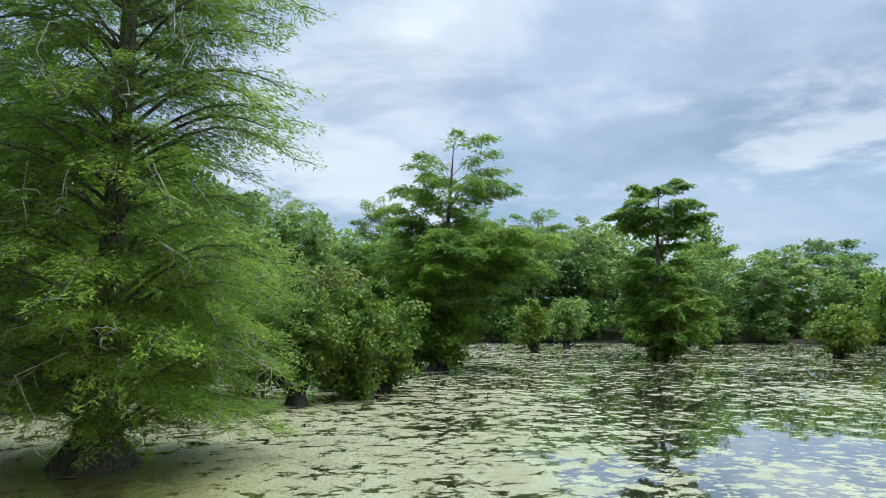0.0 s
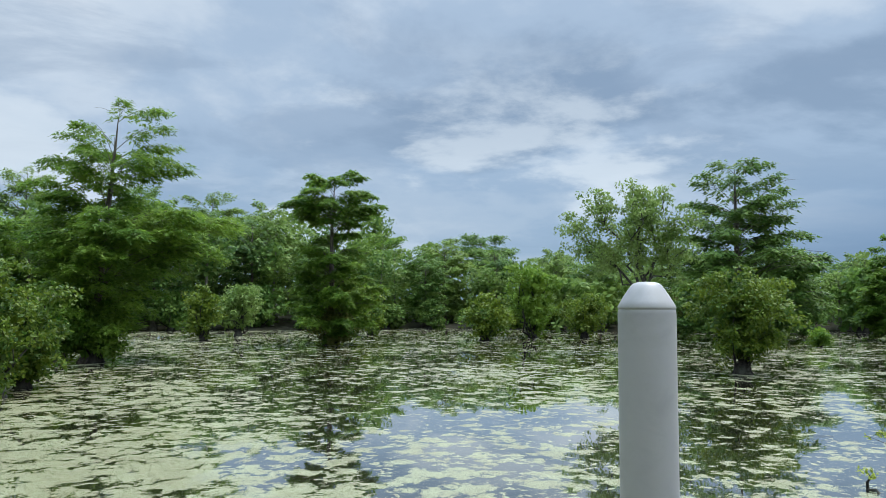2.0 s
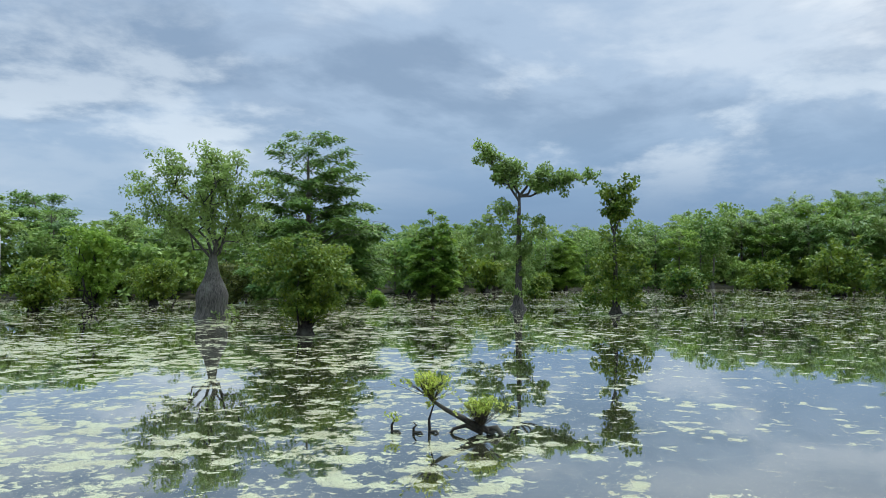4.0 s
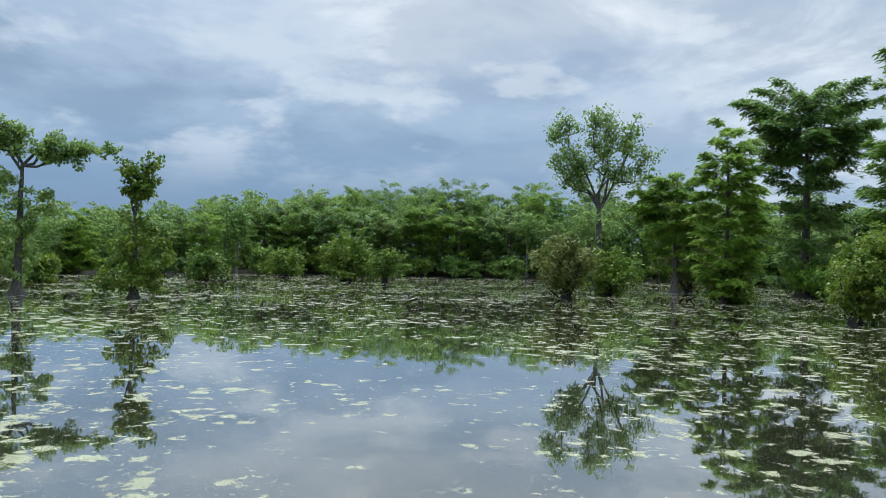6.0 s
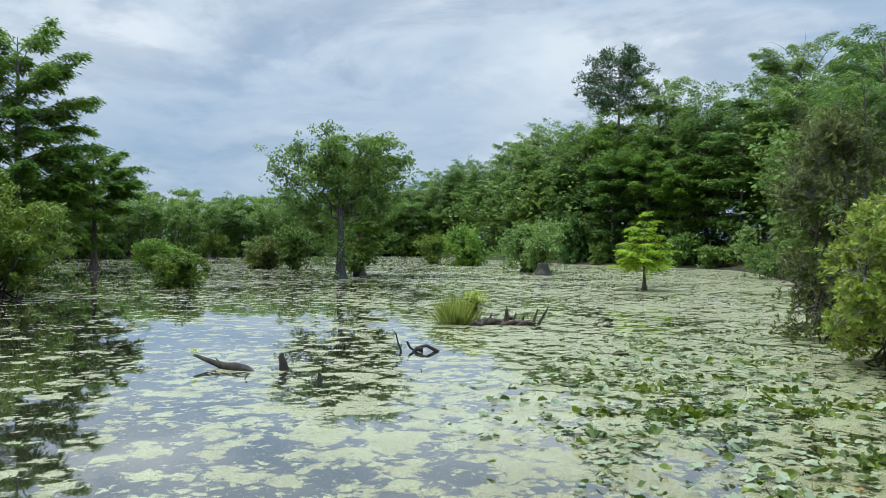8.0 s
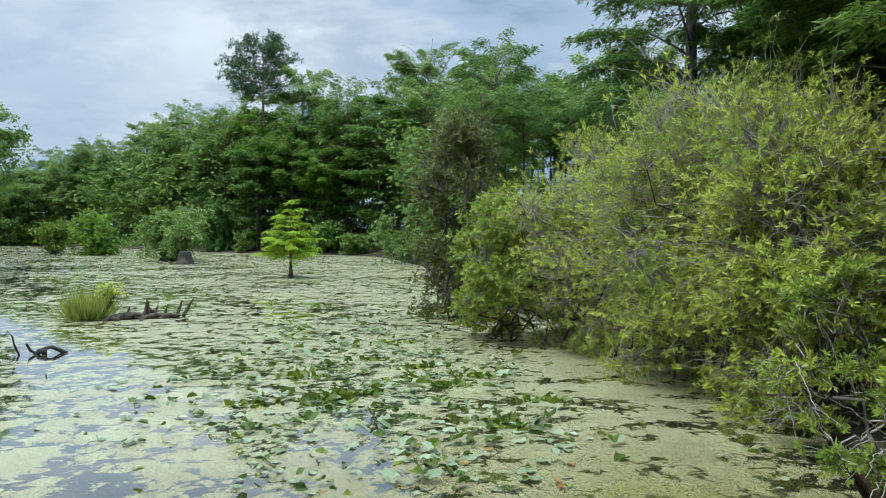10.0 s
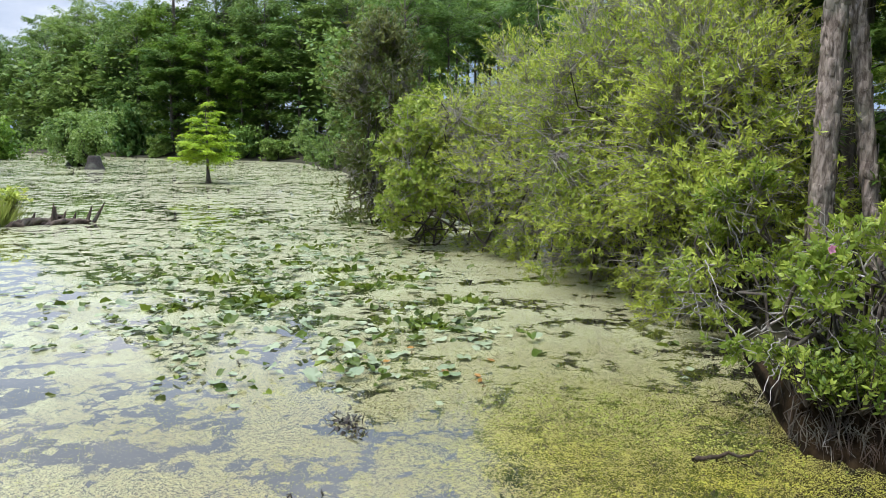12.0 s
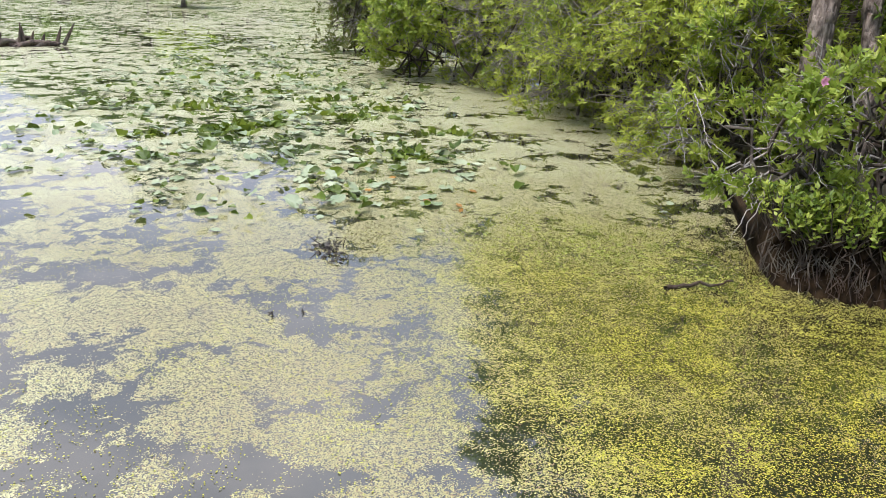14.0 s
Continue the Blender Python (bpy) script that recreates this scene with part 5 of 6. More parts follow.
def back_wood():
    """Trees on the land behind the bank, and unseen ones added behind the jetty."""
    rs = seeded(41)
    models, tall = WOODS[:3] + WOODS[5:7], WOODS[11:15]
    for n in range(46):
        az, r = rs.uniform(186, 236), rs.uniform(36, 66)
        x, y = polar(az, r)
        if az < 199:
            continue
        k, s = tall[n % len(tall)], rs.uniform(0.4, 0.62)
        m = pose(x, y, 0.5, 0, 0, rs.uniform(0, 360)) @ Matrix.Diagonal((s * 0.9, s * 0.9, s, 1))
        copy_thing(k, m).matrix_basis = m
    slim = thing("slim_cypress", "slim bare-stemmed cypress with a high layered crown", "tree", (-6.0, -41.0, 0.5), 0, "slim cypresses behind the bank")
    cypress(seeded(645), 13.0, ((6.6, 0.9, 0.9), (8.2, 1.7, 1.7), (10.2, 2.3, 2.3), (11.8, 2.2, 2.2), (13.0, 0.9, 0.9)), 0.15, 0.7, 26, 0.2, 2600, 0.4, 0.15, leaf_mat=L_CYPRESS_DARK, wide=0.4, parent=slim, tier=1.3, puff=0.07, joined=True)
    for n in range(17):
        az, r = 186.2 + 0.72 * n + rs.uniform(-0.3, 0.3), rs.uniform(33, 50)
        x, y = polar(az, r)
        s = (0.205 * r + 2.2) * rs.uniform(0.8, 1.08) / 13
        copy_thing(slim, pose(x, y, 0.5, 0, 0, rs.uniform(0, 360)) @ Matrix.Scale(s, 4))
    near = thing("bald_cypress", "feathery cypress standing behind the bank shrubs", "tree", (-8.0, -14.0, 0.3), 0, "cypresses behind the bank")
    cypress(seeded(640), 13.0, ((1.6, 1.4, 1.4), (4.0, 2.4, 2.4), (6.5, 2.6, 2.6), (9.0, 2.6, 2.6), (11.4, 2.0, 2.0), (13.0, 0.6, 0.6)), 0.17, 0.9, 56, 0.12, 26000, 0.25, 0.35, leaf_mat=L_CYPRESS_DARK, parent=near, wide=0.28, tier=0.9, puff=0.04)
    for x, y, s, turn in ((-6.6, -18.0, 1.15, 40), (-7.8, -11.6, 1.35, 10), (-9.0, -8.8, 1.4, 120), (-9.4, -15.5, 1.2, 250), (-8.2, -6.0, 1.25, 300), (-11.8, -22.0, 1.1, 200), (-13.0, -18.0, 1.1, 80), (-16, -26, 1.2, 310), (-14, -12.0, 1.2, 150)):
        m = pose(x, y, 0.3, 0, 0, turn) @ Matrix.Scale(s, 4)
        copy_thing(near, m).matrix_basis = m
    for n in range(28):   # unseen trees added behind the jetty to keep light off the posts
        az, r = rs.uniform(238, 318), rs.uniform(10, 30)
        x, y = polar(az, r)
        k = models[n % len(models)]
        s = rs.uniform(1.0, 1.5)
        m = pose(x, y, 0.4, 0, 0, rs.uniform(0, 360)) @ Matrix.Scale(s, 4)
        copy_thing(k, m).matrix_basis = m
    shrubs = [o for o in scene.objects if o.name in ("shore_shrub", "shore_shrub.001")]
    for n in range(34):
        az, r = rs.uniform(199, 240), rs.uniform(17, 30)
        x, y = polar(az, r)
        s = rs.uniform(0.6, 1.1)
        m = pose(x, y, 0.4, 0, 0, rs.uniform(0, 360)) @ Matrix.Scale(s, 4)
        copy_thing(shrubs[n % len(shrubs)], m).matrix_basis = m


back_wood()


def root_bank():
    """The peaty edge of the land, with hanging roots."""
    rs = seeded(51)
    ob = thing("root_bank", "dark peat bank with hanging brown roots at the waterline", "bank", (0, 0, 0))
    az = np.linspace(205.6, 234, 240)
    base = shore(az)
    prof = ((-0.24, -0.35), (-0.18, -0.03), (-0.10, 0.06), (0.0, 0.13), (-0.03, 0.21), (0.05, 0.28), (0.02, 0.36), (0.14, 0.45), (0.5, 0.50), (1.1, 0.46), (1.6, 0.30))
    rows = []
    for q, (d, z) in enumerate(prof):
        w = np.array([noise.fractal(Vector((a_ * 1.4, q * 1.3, 3.0)), 0.6, 2.0, 6) for a_ in az])
        fade = np.clip((az - 205.6) / 1.6, 0.12, 1)
        x, y = polar(az, base + d + 0.13 * w)
        rows.append(np.stack([x, y, np.where(z > 0, z * fade, z) + 0.05 * w * (z > 0)], -1))
    v = np.array(rows)
    n = len(az)
    i, j = np.arange(len(prof) - 1)[:, None] * n, np.arange(n - 1)[None]
    g = Geo()
    g.add(v, np.stack([i + j, i + n + j, i + n + j + 1, i + j + 1], -1))
    part("peat", g, EARTH, ob, "", True)
    for n in range(290):
        a_ = rs.uniform(205.9, 226)
        r0 = float(shore(a_))
        x0, y0 = polar(a_, r0 + rs.uniform(0.06, 0.24))
        x1, y1 = polar(a_ + rs.uniform(-1.0, 1.0), r0 - rs.uniform(0.10, 0.26))
        g2 = Geo()
        line = branch_line(rs, np.array([x0, y0, rs.uniform(0.2, 0.56)]), np.array([x1, y1, rs.uniform(-0.08, 0.16)]), 0.06, 7)
        g2.tube(line, rs.uniform(0.002, 0.008) * np.linspace(1, 0.4, 7), 5)
        part("root", g2, TWIG if n % 23 == 0 else ROOT, ob, "", True)


root_bank()


def dead_branch(at, points, r, words, mat=None, category="branch"):
    rs = seeded(int(abs(at[0] * 97 + at[1] * 31)) % 1000)
    ob = thing("dead_branch", words, category, at)
    g = Geo()
    pts = np.array(points, float)
    s = np.linspace(0, 1, len(pts))
    q = np.linspace(0, 1, 12)
    line = np.stack([np.interp(q, s, pts[:, k]) for k in range(3)], -1) + rs.normal(0, 0.012, (12, 3))
    g.tube(line, r * np.linspace(1, 0.35, 12), 6)
    part("wood", g, mat or TWIG, ob, "", True)
    return ob


rs = seeded(71)
for n in range(70):   # bare grey twigs sticking out of the shrubs over the bank and water
    t_ = rs.uniform(0, 1)
    x, y = (-3.2 - 0.9 * t_, -6.55 - 0.2 * t_) if n % 3 else (-3.4 - 0.7 * t_, -7.6 - 3.4 * t_)
    z = rs.uniform(0.35, 1.1)
    d = unit(np.array([0.75, 0.65, rs.uniform(-0.5, 0.4)]) + rs.normal(0, 0.35, 3))
    l = rs.uniform(0.4, 1.1)
    dead_branch((x, y, z), [(0, 0, 0), tuple(d * l * 0.5 + [0, 0, 0.05]), tuple(d * l)], rs.uniform(0.003, 0.008), "bare grey dead branch sticking out over the water")


def sprig(g, wood, rs, at, h, spread, leaf, stems, each=14):
    at = np.array(at, float)
    tips = at + rs.normal(0, 1, (stems, 3)) * [spread, spread, 0] + UP * rs.uniform(0.55, 1.0, (stems, 1)) * h
    for p in tips:
        wood.tube(branch_line(rs, at, p, 0.03 * h, 4), 0.006 * np.linspace(1, 0.4, 4), 3)
    ways = unit(tips - at + UP * 0.2)
    rosettes(g, rs, tips, ways, leaf, each, 0.5)


def snag():
    """A fallen, half sunk stem with two leafy tufts and a few small stubs."""
    rs = seeded(81)
    ob = thing("fallen_branch", "half-sunk dark branch with two bright leafy tufts", "branch", (10.8, 4.43, 0))
    left = np.array([-0.28, 0.96, 0])
    wood, crown, fine = Geo(), Geo(), Geo()
    line = np.array([[0, 0, -0.1], *[left * a + UP * z for a, z in ((-0.12, 0.03), (0.1, 0.10), (0.35, 0.22), (0.6, 0.34), (0.78, 0.45), (0.92, 0.60))]])
    wood.tube(line, np.array([0.07, 0.065, 0.055, 0.042, 0.034, 0.026, 0.018]), 8)
    wood.tube(np.array([left * 0.05 + UP * 0.02, left * 0.3 + UP * 0.12, left * 0.48 + UP * 0.06, left * 0.56 - UP * 0.05]), np.array([0.04, 0.034, 0.026, 0.02]), 6)
    wood.tube(np.array([UP * 0.05, -left * 0.15 + UP * 0.10, -left * 0.28 - UP * 0.05]), np.array([0.06, 0.05, 0.03]), 6)
    sprig(crown, fine, rs, left * 0.88 + UP * 0.52, 0.36, 0.15, 0.045, 90)
    sprig(crown, fine, rs, left * 0.78 + UP * 0.45, 0.26, 0.12, 0.045, 34)
    sprig(crown, fine, rs, left * 0.08 + UP * 0.10, 0.44, 0.15, 0.045, 150)
    part("branch_wood", wood, BARK_WET, ob, "", True)
    part("twig", fine, TWIG_DARK, ob)
    part("foliage", crown, L_TITI, ob, "fresh yellow-green leaves")
    for k, (x, y, h, leafy) in enumerate(((10.32, 5.73, 0.24, True), (10.41, 5.41, 0.16, False), (10.56, 5.23, 0.46, False))):
        st = thing("sunken_twig", "small dark twig standing out of the water" if not leafy else "tiny leafy sprig standing in the water", "branch", (x, y, 0))
        w, c, f = Geo(), Geo(), Geo()
        w.tube(np.array([[0, 0, -0.1], [0.01, 0.02, h * 0.4], [-0.02, -0.05, h * 0.75], [-0.03, -0.1 if h > 0.4 else 0.0, h]]), np.array([0.03, 0.02, 0.012, 0.006]), 5)
        w.tube(np.array([[0, 0, 0], [-0.03, -0.12, 0.03], [-0.06, -0.22, -0.04]]), np.array([0.025, 0.02, 0.012]), 5)
        part("twig_wood", w, BARK_WET, st, "", True)
        if leafy or h > 0.4:
            sprig(c, f, rs, (0, 0, h * 0.55), h * 0.6, 0.06, 0.06, 8, 8)
            part("foliage", c, L_TITI, st)


snag()

rs = seeded(85)
for n in range(44):   # young growth along the top of the bank
    az = rs.uniform(206.6, 219)
    x, y = polar(az, float(shore(az)) + rs.uniform(-0.08, 0.32))
    ob = thing("seedling", "young green leafy shoots on the root bank", "plant", (x, y, 0.34 if n < 26 else rs.uniform(0.12, 0.3)), 0, "young shoots on the bank")
    crown, fine = Geo(), Geo()
    sprig(crown, fine, rs, (0, 0, 0), rs.uniform(0.25, 0.5), 0.13, 0.06, 16, 9)
    part("foliage", crown, L_BUSH if n % 3 else L_FRESH, ob)
    tagged(part("stem", fine, TWIG_DARK, ob), kind="stuff")


def driftwood():
    rs = seeded(91)
    log = thing("sunken_log", "dark half-sunk log with a tiny green sprig at its raised end", "log", (9.75, -13.0, 0))
    g = Geo()
    ax = unit(np.array([1.53, -0.08, 0]))
    pts = [ax * s + UP * z for s, z in ((-0.72, -0.06), (-0.5, 0.03), (-0.25, 0.05), (0.0, 0.04), (0.25, 0.09), (0.5, 0.15), (0.78, 0.22))]
    g.tube(np.array(pts), np.array([0.03, 0.075, 0.095, 0.085, 0.06, 0.045, 0.03]), 8)
    g.tube(np.array([ax * 0.1 + UP * 0.05, ax * 0.2 + UP * 0.16, ax * 0.27 + UP * 0.2]), np.array([0.02, 0.012, 0.006]), 5)
    part("log_wood", g, BARK_WET, log, "", True)
    c, f = Geo(), Geo()
    sprig(c, f, rs, ax * 0.77 + UP * 0.23, 0.14, 0.05, 0.06, 6, 6)
    part("foliage", c, L_TITI, log, "tiny green sprig")
    for x, y, h, r in ((8.65, -13.31, 0.31, 0.10), (7.29, -12.29, 0.18, 0.05), (8.75, -12.2, 0.07, 0.02), (6.1, -14.0, 0.06, 0.02)):
        st = thing("cypress_stub", "small dark pointed stub standing out of the water", "stump", (x, y, 0), rs.uniform(0, 360))
        g = Geo()
        g.tube(np.array([[0, 0, -0.15], [0, 0, 0], [0.02, 0.01, h * 0.5], [0.05, 0.02, h * 0.85], [0.10 * h, 0.03, h]]), r * np.array([1.2, 1.0, 0.75, 0.6, 0.3]), 8)
        part("stub_wood", g, BARK_WET, st, "", True)
    hk = thing("crooked_branch", "dark crooked branch arching out of the duckweed", "branch", (7.38, -16.56, 0))
    right = np.array([-0.93, -0.36, 0])
    g = Geo()
    for pts, r in (([(-0.45, 0.5), (-0.36, 0.38), (-0.33, 0.22), (-0.26, 0.05), (-0.22, -0.1)], 0.022), ([(-0.12, 0.22), (-0.05, 0.08), (0.05, 0.02), (0.18, 0.10), (0.32, 0.13), (0.46, 0.06), (0.6, -0.02)], 0.045), ([(0.0, -0.05), (0.1, 0.06), (0.24, 0.05)], 0.07)):
        g.tube(np.array([right * a + UP * z for a, z in pts]), r * np.linspace(0.55, 1, len(pts)), 7)
    part("branch_wood", g, BARK_WET, hk, "", True)


driftwood()


def mound():
    """A low rotten stump with spiky remains, and the grass tussock at its end."""
    rs = seeded(95)
    right = np.array([-0.93, -0.36, 0])
    away = np.array([0.36, -0.93, 0])
    ob = thing("rotten_stump", "low rotten brown stump with jagged broken spikes", "stump", (7.05, -22.85, 0))
    for n in range(12):
        g = Geo()
        s = rs.uniform(-0.95, 0.75)
        line = branch_line(rs, right * (s - 0.35) + away * rs.uniform(-0.25, 0.25) - UP * 0.05, right * (s + 0.45) + away * rs.uniform(-0.25, 0.25) + UP * rs.uniform(0.02, 0.2), 0.05, 6)
        g.tube(line, rs.uniform(0.05, 0.13) * np.array([0.6, 1, 1.05, 0.95, 0.7, 0.3]), 7)
        part("rotten_wood", g, bark_brown, ob, "", True)
    for a, h, ln in ((0.02, 0.58, 0.05), (0.10, 0.48, 0.0), (0.22, 0.36, 0.14), (0.85, 0.48, 0.16), (1.02, 0.56, 0.32), (-0.5, 0.34, 0.12), (0.5, 0.30, 0.1)):
        g2 = Geo()
        b = right * a
        g2.tube(np.array([b, b + UP * h * 0.5 + right * ln * 0.5, b + UP * h + right * ln]), np.array([0.06, 0.045, 0.012]), 6)
        part("spike", g2, bark_brown, ob, "", True)
    tf = thing("grass_tussock", "yellow-green tussock of tall marsh grass", "grass", (8.5, -22.65, 0))
    g = Geo()
    k = 1500
    b = rs.normal(0, 0.22, (k, 3)) * [1, 1, 0]
    d = unit(b * 0.8 + rs.normal(0, 0.35, (k, 3)) * [1, 1, 0] + UP * 1.0)
    ll = rs.uniform(0.25, 1.0, k)
    g.leaves(b - UP * 0.02, d, unit(rs.normal(0, 1, (k, 3))), ll, np.full(k, 0.026))
    part("grass_blade", g, L_GRASS, tf)
    c, f = Geo(), Geo()
    sprig(c, f, rs, right * 0.55 + UP * 0.1, 0.9, 0.16, 0.11, 60, 10)
    part("foliage", c, L_TITI, tf, "yellow-green leafy stems")
    part("twig", f, TWIG_DARK, tf)


bark_brown = bark_material("rotten_wood", (0.028, 0.019, 0.013), (0.105, 0.074, 0.052))
mound()



def near_debris():
    """Dark sunken twigs and a floating stick in the near water, and a few fallen leaves."""
    rs = seeded(97)
    ob = thing("sunken_twigs", "small dark tangle of sunken twigs and dead leaves", "debris", (0.36, -7.1, 0))
    g, lf = Geo(), Geo()
    for n in range(16):
        a_ = np.array([*rs.normal(0, 1, 2) * [0.05, 0.17], -0.03])
        g.tube(branch_line(rs, a_, a_ + np.array([*rs.normal(0, 0.07, 2), rs.uniform(0.03, 0.14)]), 0.02, 5), rs.uniform(0.004, 0.012) * np.linspace(1, 0.4, 5), 5)
    k = 60
    lf.leaves(np.c_[rs.normal(0, 1, (k, 2)) * [0.06, 0.18], rs.uniform(0.0, 0.05, k)], unit(rs.normal(0, 1, (k, 3)) * [1, 1, 0.4]), unit(UP + rs.normal(0, 0.5, (k, 3))), np.full(k, 0.06), np.full(k, 0.03))
    part("twig", g, BARK_WET, ob, "", True)
    part("dead_leaf", lf, BARK_WET, ob, "blackened dead leaves")
    dead_branch((-2.08, -5.95, 0.012), [(0, 0, 0), (-0.2, 0.0, 0.015), (-0.36, 0.03, 0.02), (-0.5, 0.14, 0.10)], 0.02, "crooked brown stick floating beside the root bank", ROOT)
    for x, y, h in ((0.83, -5.84, 0.07), (0.62, -5.9, 0.03), (1.35, -8.9, 0.09)):
        dead_branch((x, y, -0.02), [(0, 0, 0), (0.005, 0.01, h * 0.6), (0.02, 0.0, h)], 0.008, "thin dark twig standing out of the water", BARK_WET)
    for n, (x, y) in enumerate(((-0.19, -8.84), (-0.95, -7.95), (-1.02, -8.1), (-0.75, -8.3), (-1.3, -8.6), (-0.55, -9.3))):
        st = thing("fallen_leaf", "curled orange-brown dead leaf lying on the pads", "leaf", (x, y, 0.02), rs.uniform(0, 360), "dead leaves on the water")
        lf = Geo()
        for s0 in (-1, 1):
            lf.leaves(np.zeros((1, 3)), np.array([[1, 0.25 * s0, 0.1]]), np.array([[0, -0.5 * s0, 1.0]]), 0.12, 0.05)
        part("blade", lf, RUST_LEAF, st)


RUST_LEAF = leaf_material("rusty_leaves", (0.22, 0.10, 0.02), (0.45, 0.24, 0.06), 0.2, 5.0)
near_debris()

# stump under the shrub far out
st = thing("cypress_stump", "broad dark cut cypress stump in the water", "stump", (14.7, -60.3, 0))
g = Geo()
g.tube(np.array([[0, 0, -0.2], [0, 0, 0.0], [0, 0, 0.4], [0, 0, 0.85], [0, 0, 0.98], [0, 0, 0.99]]), np.array([0.85, 0.75, 0.55, 0.45, 0.4, 0.01]), 12)
part("stump_wood", g, BARK_WET, st, "", True)

# pink flower in the shrub on the bank
fl = thing("pink_flower", "single pink five-petalled blossom among leaves", "flower", (-3.12, -5.98, 1.57))
for n in range(5):
    g = Geo()
    an = n * 1.2566
    d = np.array([[math.cos(an) * 0.7, 0.55, math.sin(an) * 0.7]])
    g.leaves(np.zeros((1, 3)), d, np.array([[0, 1.0, 0.2]]), 0.05, 0.04)
    part("petal", g, PETAL, fl)


# ---- water plants ----
def pad_mesh(n, mat):
    """A heart-shaped floating leaf, slightly cupped, with a notch at its stalk."""
    rs = seeded(700 + n)
    k = 22
    ang = np.linspace(0.10, 2 * np.pi - 0.10, k)
    notch = np.exp(-(np.minimum(ang, 2 * np.pi - ang) / 0.42) ** 2)
    r = 0.5 * (1 + 0.22 * np.cos(ang - np.pi)) * (1 - 0.62 * notch) * (1 + 0.05 * rs.normal(0, 1, k))
    fold = (0.15, 0.45, 0.8, 0.9, 0.25, 0.65)[n]
    x, y = -1.22 * r * np.cos(ang), 0.92 * r * np.sin(ang)
    rim = np.stack([x, y * math.cos(0.6 * fold), fold * 0.6 * np.abs(y) + 0.05 * rs.normal(0, 1, k) + 0.06 * np.sin(ang * 3 + n)], -1)
    mid = rim * [0.5, 0.5, 0.42] + np.c_[np.zeros((k, 2)), 0.02 * rs.normal(0, 1, k)]
    v = np.concatenate([[[0.0, 0, 0]], mid, rim])
    f = []
    for i in range(k - 1):
        f.append([1 + i, 1 + k + i, 2 + k + i, 2 + i])
    for i in range(0, k - 2, 2):
        f.append([0, 1 + i, 2 + i, 3 + i])
    g = Geo()
    g.add(v, f)
    return g, g.mesh("pad", mat, True)


PADS = [pad_mesh(n, m) for n, m in enumerate((L_PAD_SHEEN, L_PAD_SHEEN, L_PAD_SHADE, L_PAD_FRESH, L_PAD_SHEEN, L_PAD_SHADE))]


def pad_density(x, y):
    """Thick in a long bed off the bank, thinning out to both ends."""
    cx = np.interp(y, (-25, -16, -11, -8), (1.3, 1.4, 1.0, 0.7)) + 0.3 * np.sin(y * 0.9)
    wide = np.interp(y, (-26, -20, -14, -11, -8.6, -7.6), (1.0, 2.2, 2.7, 2.8, 2.0, 1.0))
    d = np.abs(x - cx) / wide
    patch = 0.55 + 0.45 * np.sin(x * 2.3 + 1.0 + np.sin(y * 1.1)) * np.sin(y * 1.9 + x)
    return patch * np.clip(1.45 - d, 0, 1) * np.interp(y, (-27, -22, -15, -8.4, -7.4), (0.1, 0.4, 1.0, 1.0, 0.1))


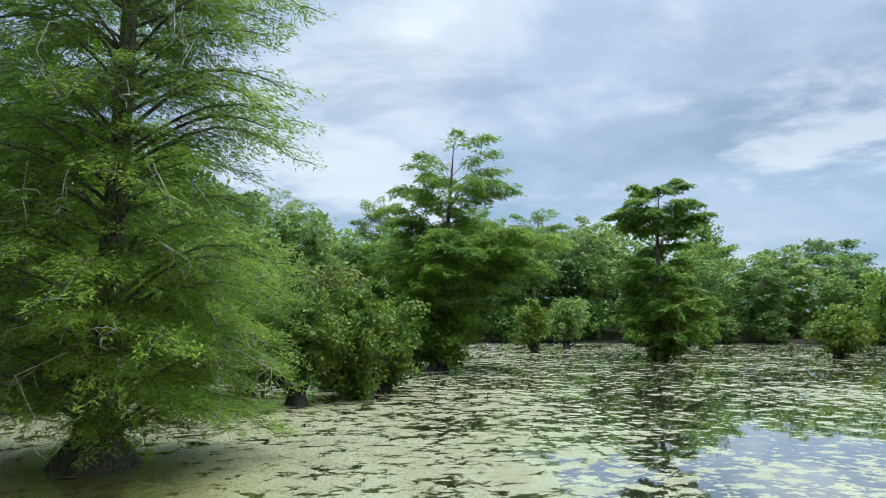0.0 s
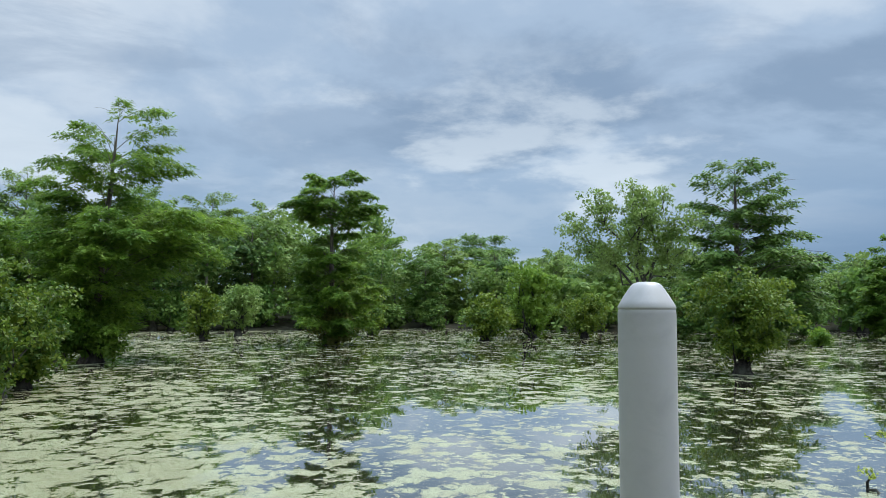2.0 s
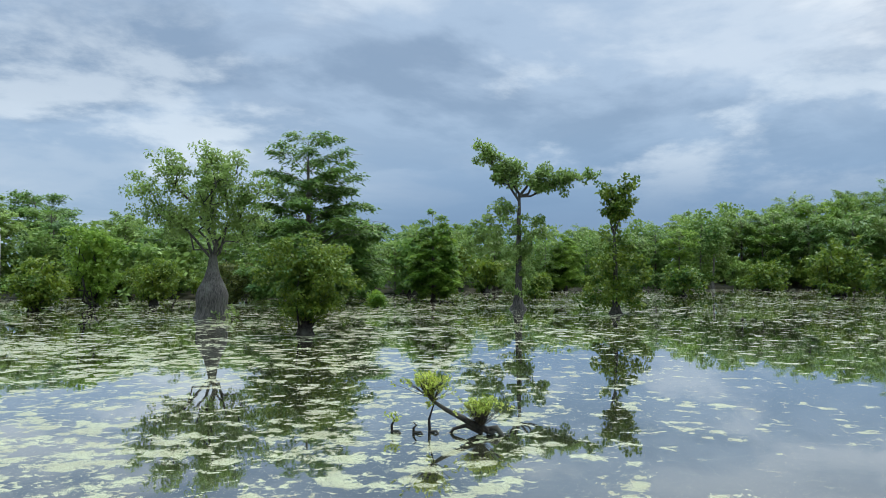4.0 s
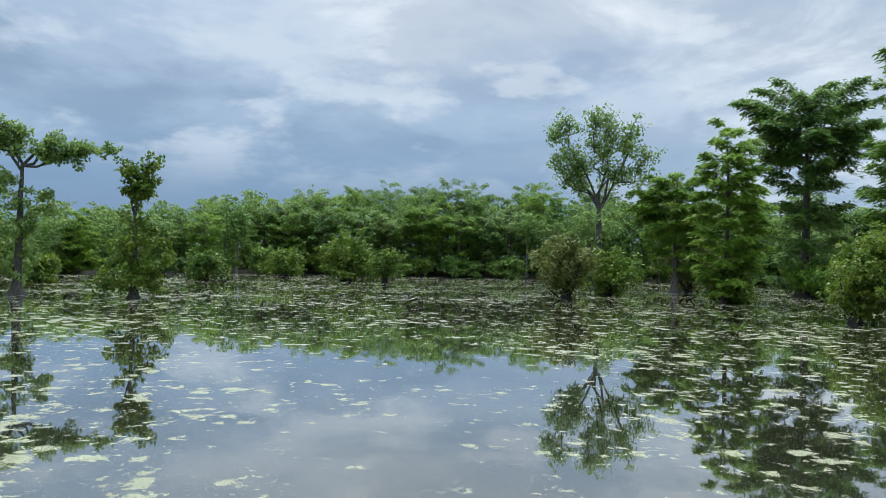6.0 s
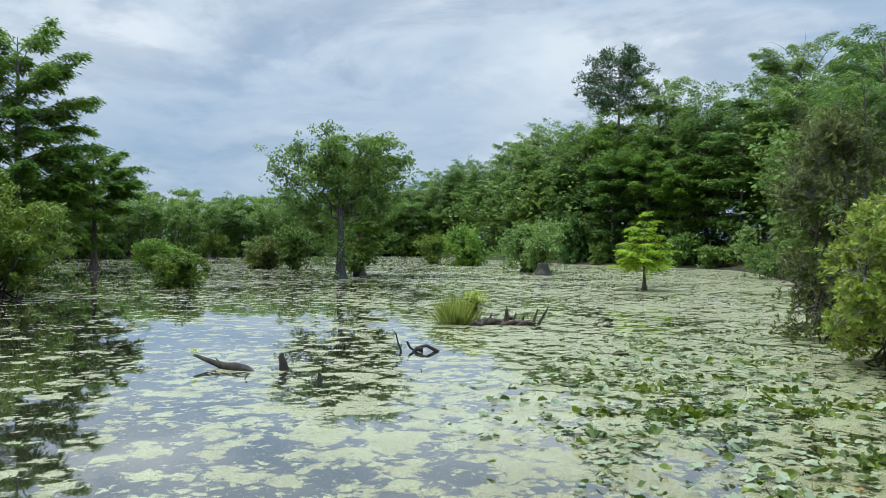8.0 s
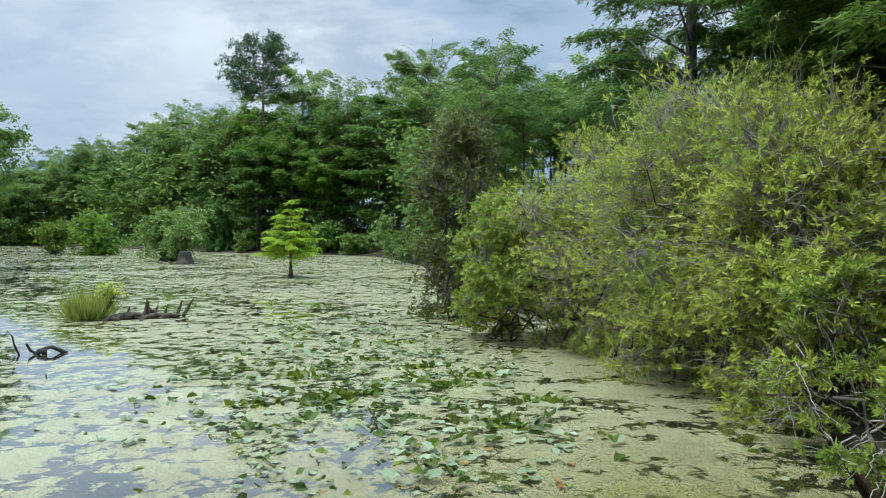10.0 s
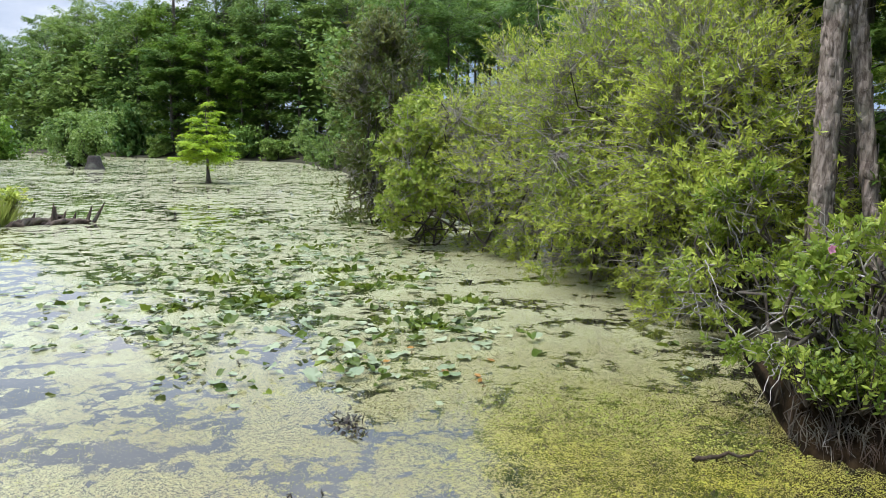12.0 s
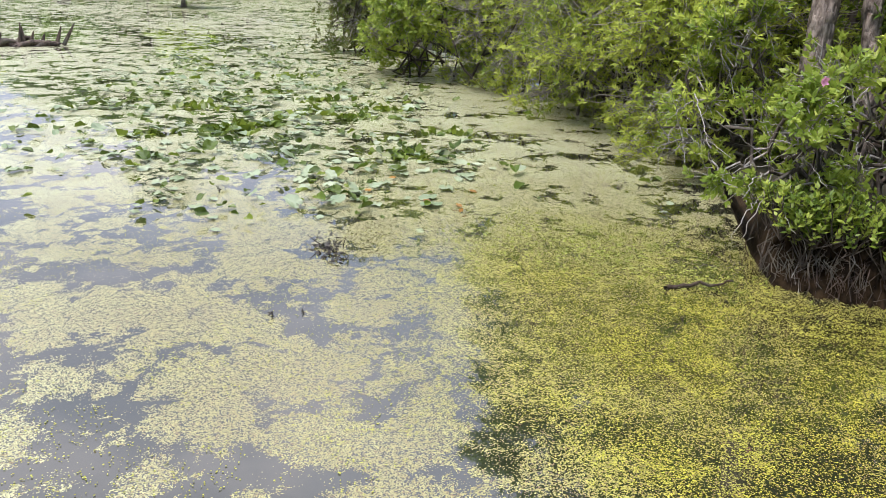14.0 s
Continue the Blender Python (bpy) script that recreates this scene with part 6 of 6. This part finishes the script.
def lily_bed():
    rs = seeded(77)
    bed = thing("spatterdock_bed", "bed of pale green spatterdock leaves floating and half raised", "water plants", (0, 0, 0))
    rest = {L_PAD_SHEEN: Geo(), L_PAD_SHADE: Geo(), L_PAD_FRESH: Geo()}
    made = 0
    spots = []
    while len(spots) < 1250:
        x, y = rs.uniform(-3.4, 6.0), rs.uniform(-27, -7.2)
        if rs.uniform() < float(pad_density(np.array(x), np.array(y))) and math.hypot(x, y) < float(shore(math.degrees(math.atan2(x, y)))) + 0.3:
            spots.append((x, y))
    spots.sort(key=lambda p: -p[1])
    for x, y in spots + [(-3.55, -9.0), (-3.35, -9.2), (-3.7, -8.5), (-3.3, -8.7), (-3.0, -7.75), (-3.12, -7.85)]:
        u = rs.uniform()
        size = 0.07 + 0.14 * rs.uniform() ** 2.0
        kind = rs.randint(0, len(PADS))
        if u < 0.46:
            # flat leaves mostly get the colour that holds the painted sheen
            kind = (0, 1, 4, 0, 1, 4, 2)[rs.randint(0, 7)]
            rx, ry, z = rs.normal(0, 4), rs.normal(0, 4), 0.012 + 0.01 * rs.uniform()
        elif u < 0.72:
            rx, ry, z = rs.uniform(-30, 30), rs.uniform(-30, 10), 0.05 + 0.05 * rs.uniform()
        else:
            rx, ry, z = rs.uniform(-45, 45), rs.uniform(-35, 15), 0.05 + 0.04 * rs.uniform()
            size *= 0.72
            # steep leaves get the fresh colour and the one darkened for shading
            kind = (2, 3, 5)[rs.randint(0, 3)]
        m = pose(x, y, z, rx, ry, rs.uniform(0, 360)) @ Matrix.Scale(size, 4)
        if made < 300:
            made += 1
            ob = new("pad", PADS[kind][1])
            ob.parent = bed
            ob.matrix_basis = m
        else:
            v = np.concatenate(PADS[kind][0].v)
            f = np.concatenate(PADS[kind][0].f)
            rest[PADS[kind][1].materials[0]].add(v @ np.array(m.to_3x3()).T + np.array(m.translation), f)
    for mat, geo in rest.items():
        tagged(part("joined_pad", geo, mat, bed, "", True), kind="stuff")
    # rows of fresh folded leaves
    lime = Geo()
    for cx, cy in ((1.35, -12.1), (1.1, -12.3), (0.8, -12.35), (1.6, -12.0), (-0.9, -10.3), (-0.75, -10.5), (0.0, -14.5), (0.7, -15.4), (1.9, -13.8), (-0.5, -12.9), (0.3, -17.5), (-1.6, -11.7), (2.4, -11.8), (0.2, -13.3), (-1.0, -13.6)):
        k = 34
        b = np.array([cx, cy, 0.0]) + rs.normal(0, 1, (k, 3)) * [0.22, 0.10, 0]
        d = unit(rs.normal(0, 0.9, (k, 3)) * [1, 1, 0.2] + UP * 0.5)
        ll = rs.uniform(0.08, 0.17, k)
        lime.leaves(b, d, unit(rs.normal(0, 1, (k, 3)) + UP), ll, ll * 0.8)
    part("fresh_leaves", lime, L_PAD_FRESH, bed, "folded fresh yellow-green leaves")


lily_bed()


def sedges():
    """Thin sprigs of weed standing in the water off the bank."""
    rs = seeded(79)
    g = Geo()
    k = 900
    c = np.array([(-2.0, -7.2), (-1.75, -6.7), (-2.2, -6.4), (-1.5, -7.4), (-2.4, -6.9), (-2.5, -6.0), (-1.2, -7.0)])[rs.randint(0, 7, k)]
    b = np.c_[c + rs.normal(0, 0.3, (k, 2)), np.zeros(k)]
    ll = rs.uniform(0.015, 0.06, k)
    g.leaves(b, unit(UP + rs.normal(0, 0.3, (k, 3))), unit(rs.normal(0, 1, (k, 3))), ll, ll * 0.12)
    g.leaves(b + UP * 0.02, unit(rs.normal(0, 1, (k, 3)) * [1, 1, 0.3]), unit(UP + rs.normal(0, 0.3, (k, 3))), np.full(k, 0.03), np.full(k, 0.018))
    ob = new("water_weed", g.mesh("water_weed", L_GRASS))
    tagged(ob, "thin green water weed standing off the bank", "weed", kind="stuff")


sedges()


def fronds():
    """Single fronds of duckweed lying on the near water."""
    rs = seeded(83)
    g = Geo()
    n = 60000
    az, r = rs.uniform(150, 215, n), 3.0 + 6.0 * rs.uniform(0, 1, n) ** 0.8
    x, y = polar(az, r)
    clump = np.array([noise.noise(Vector((a_ * 1.3, b_ * 1.3, 0.3))) + 0.6 * noise.noise(Vector((a_ * 5, b_ * 5, 1.3))) for a_, b_ in zip(x[:25000], y[:25000])])
    x, y = x[:25000], y[:25000]
    ok = (clump > 0.0) & (np.hypot(x, y) < shore(np.degrees(np.arctan2(x, y))) - 0.1)
    x, y = x[ok], y[ok]
    k = len(x)
    ll = rs.uniform(0.007, 0.013, k)
    g.leaves(np.stack([x, y, np.full(k, 0.004) + rs.uniform(0, 0.003, k)], -1), unit(np.c_[rs.normal(0, 1, (k, 2)), rs.normal(0, 0.12, k)]), unit(UP + rs.normal(0, 0.12, (k, 3))), ll, ll * 0.8)
    ob = new("duckweed_fronds", g.mesh("duckweed_fronds", L_WEED_LIME))
    tagged(ob, "fresh yellow-green duckweed fronds floating on the water", "duckweed", kind="stuff")


fronds()
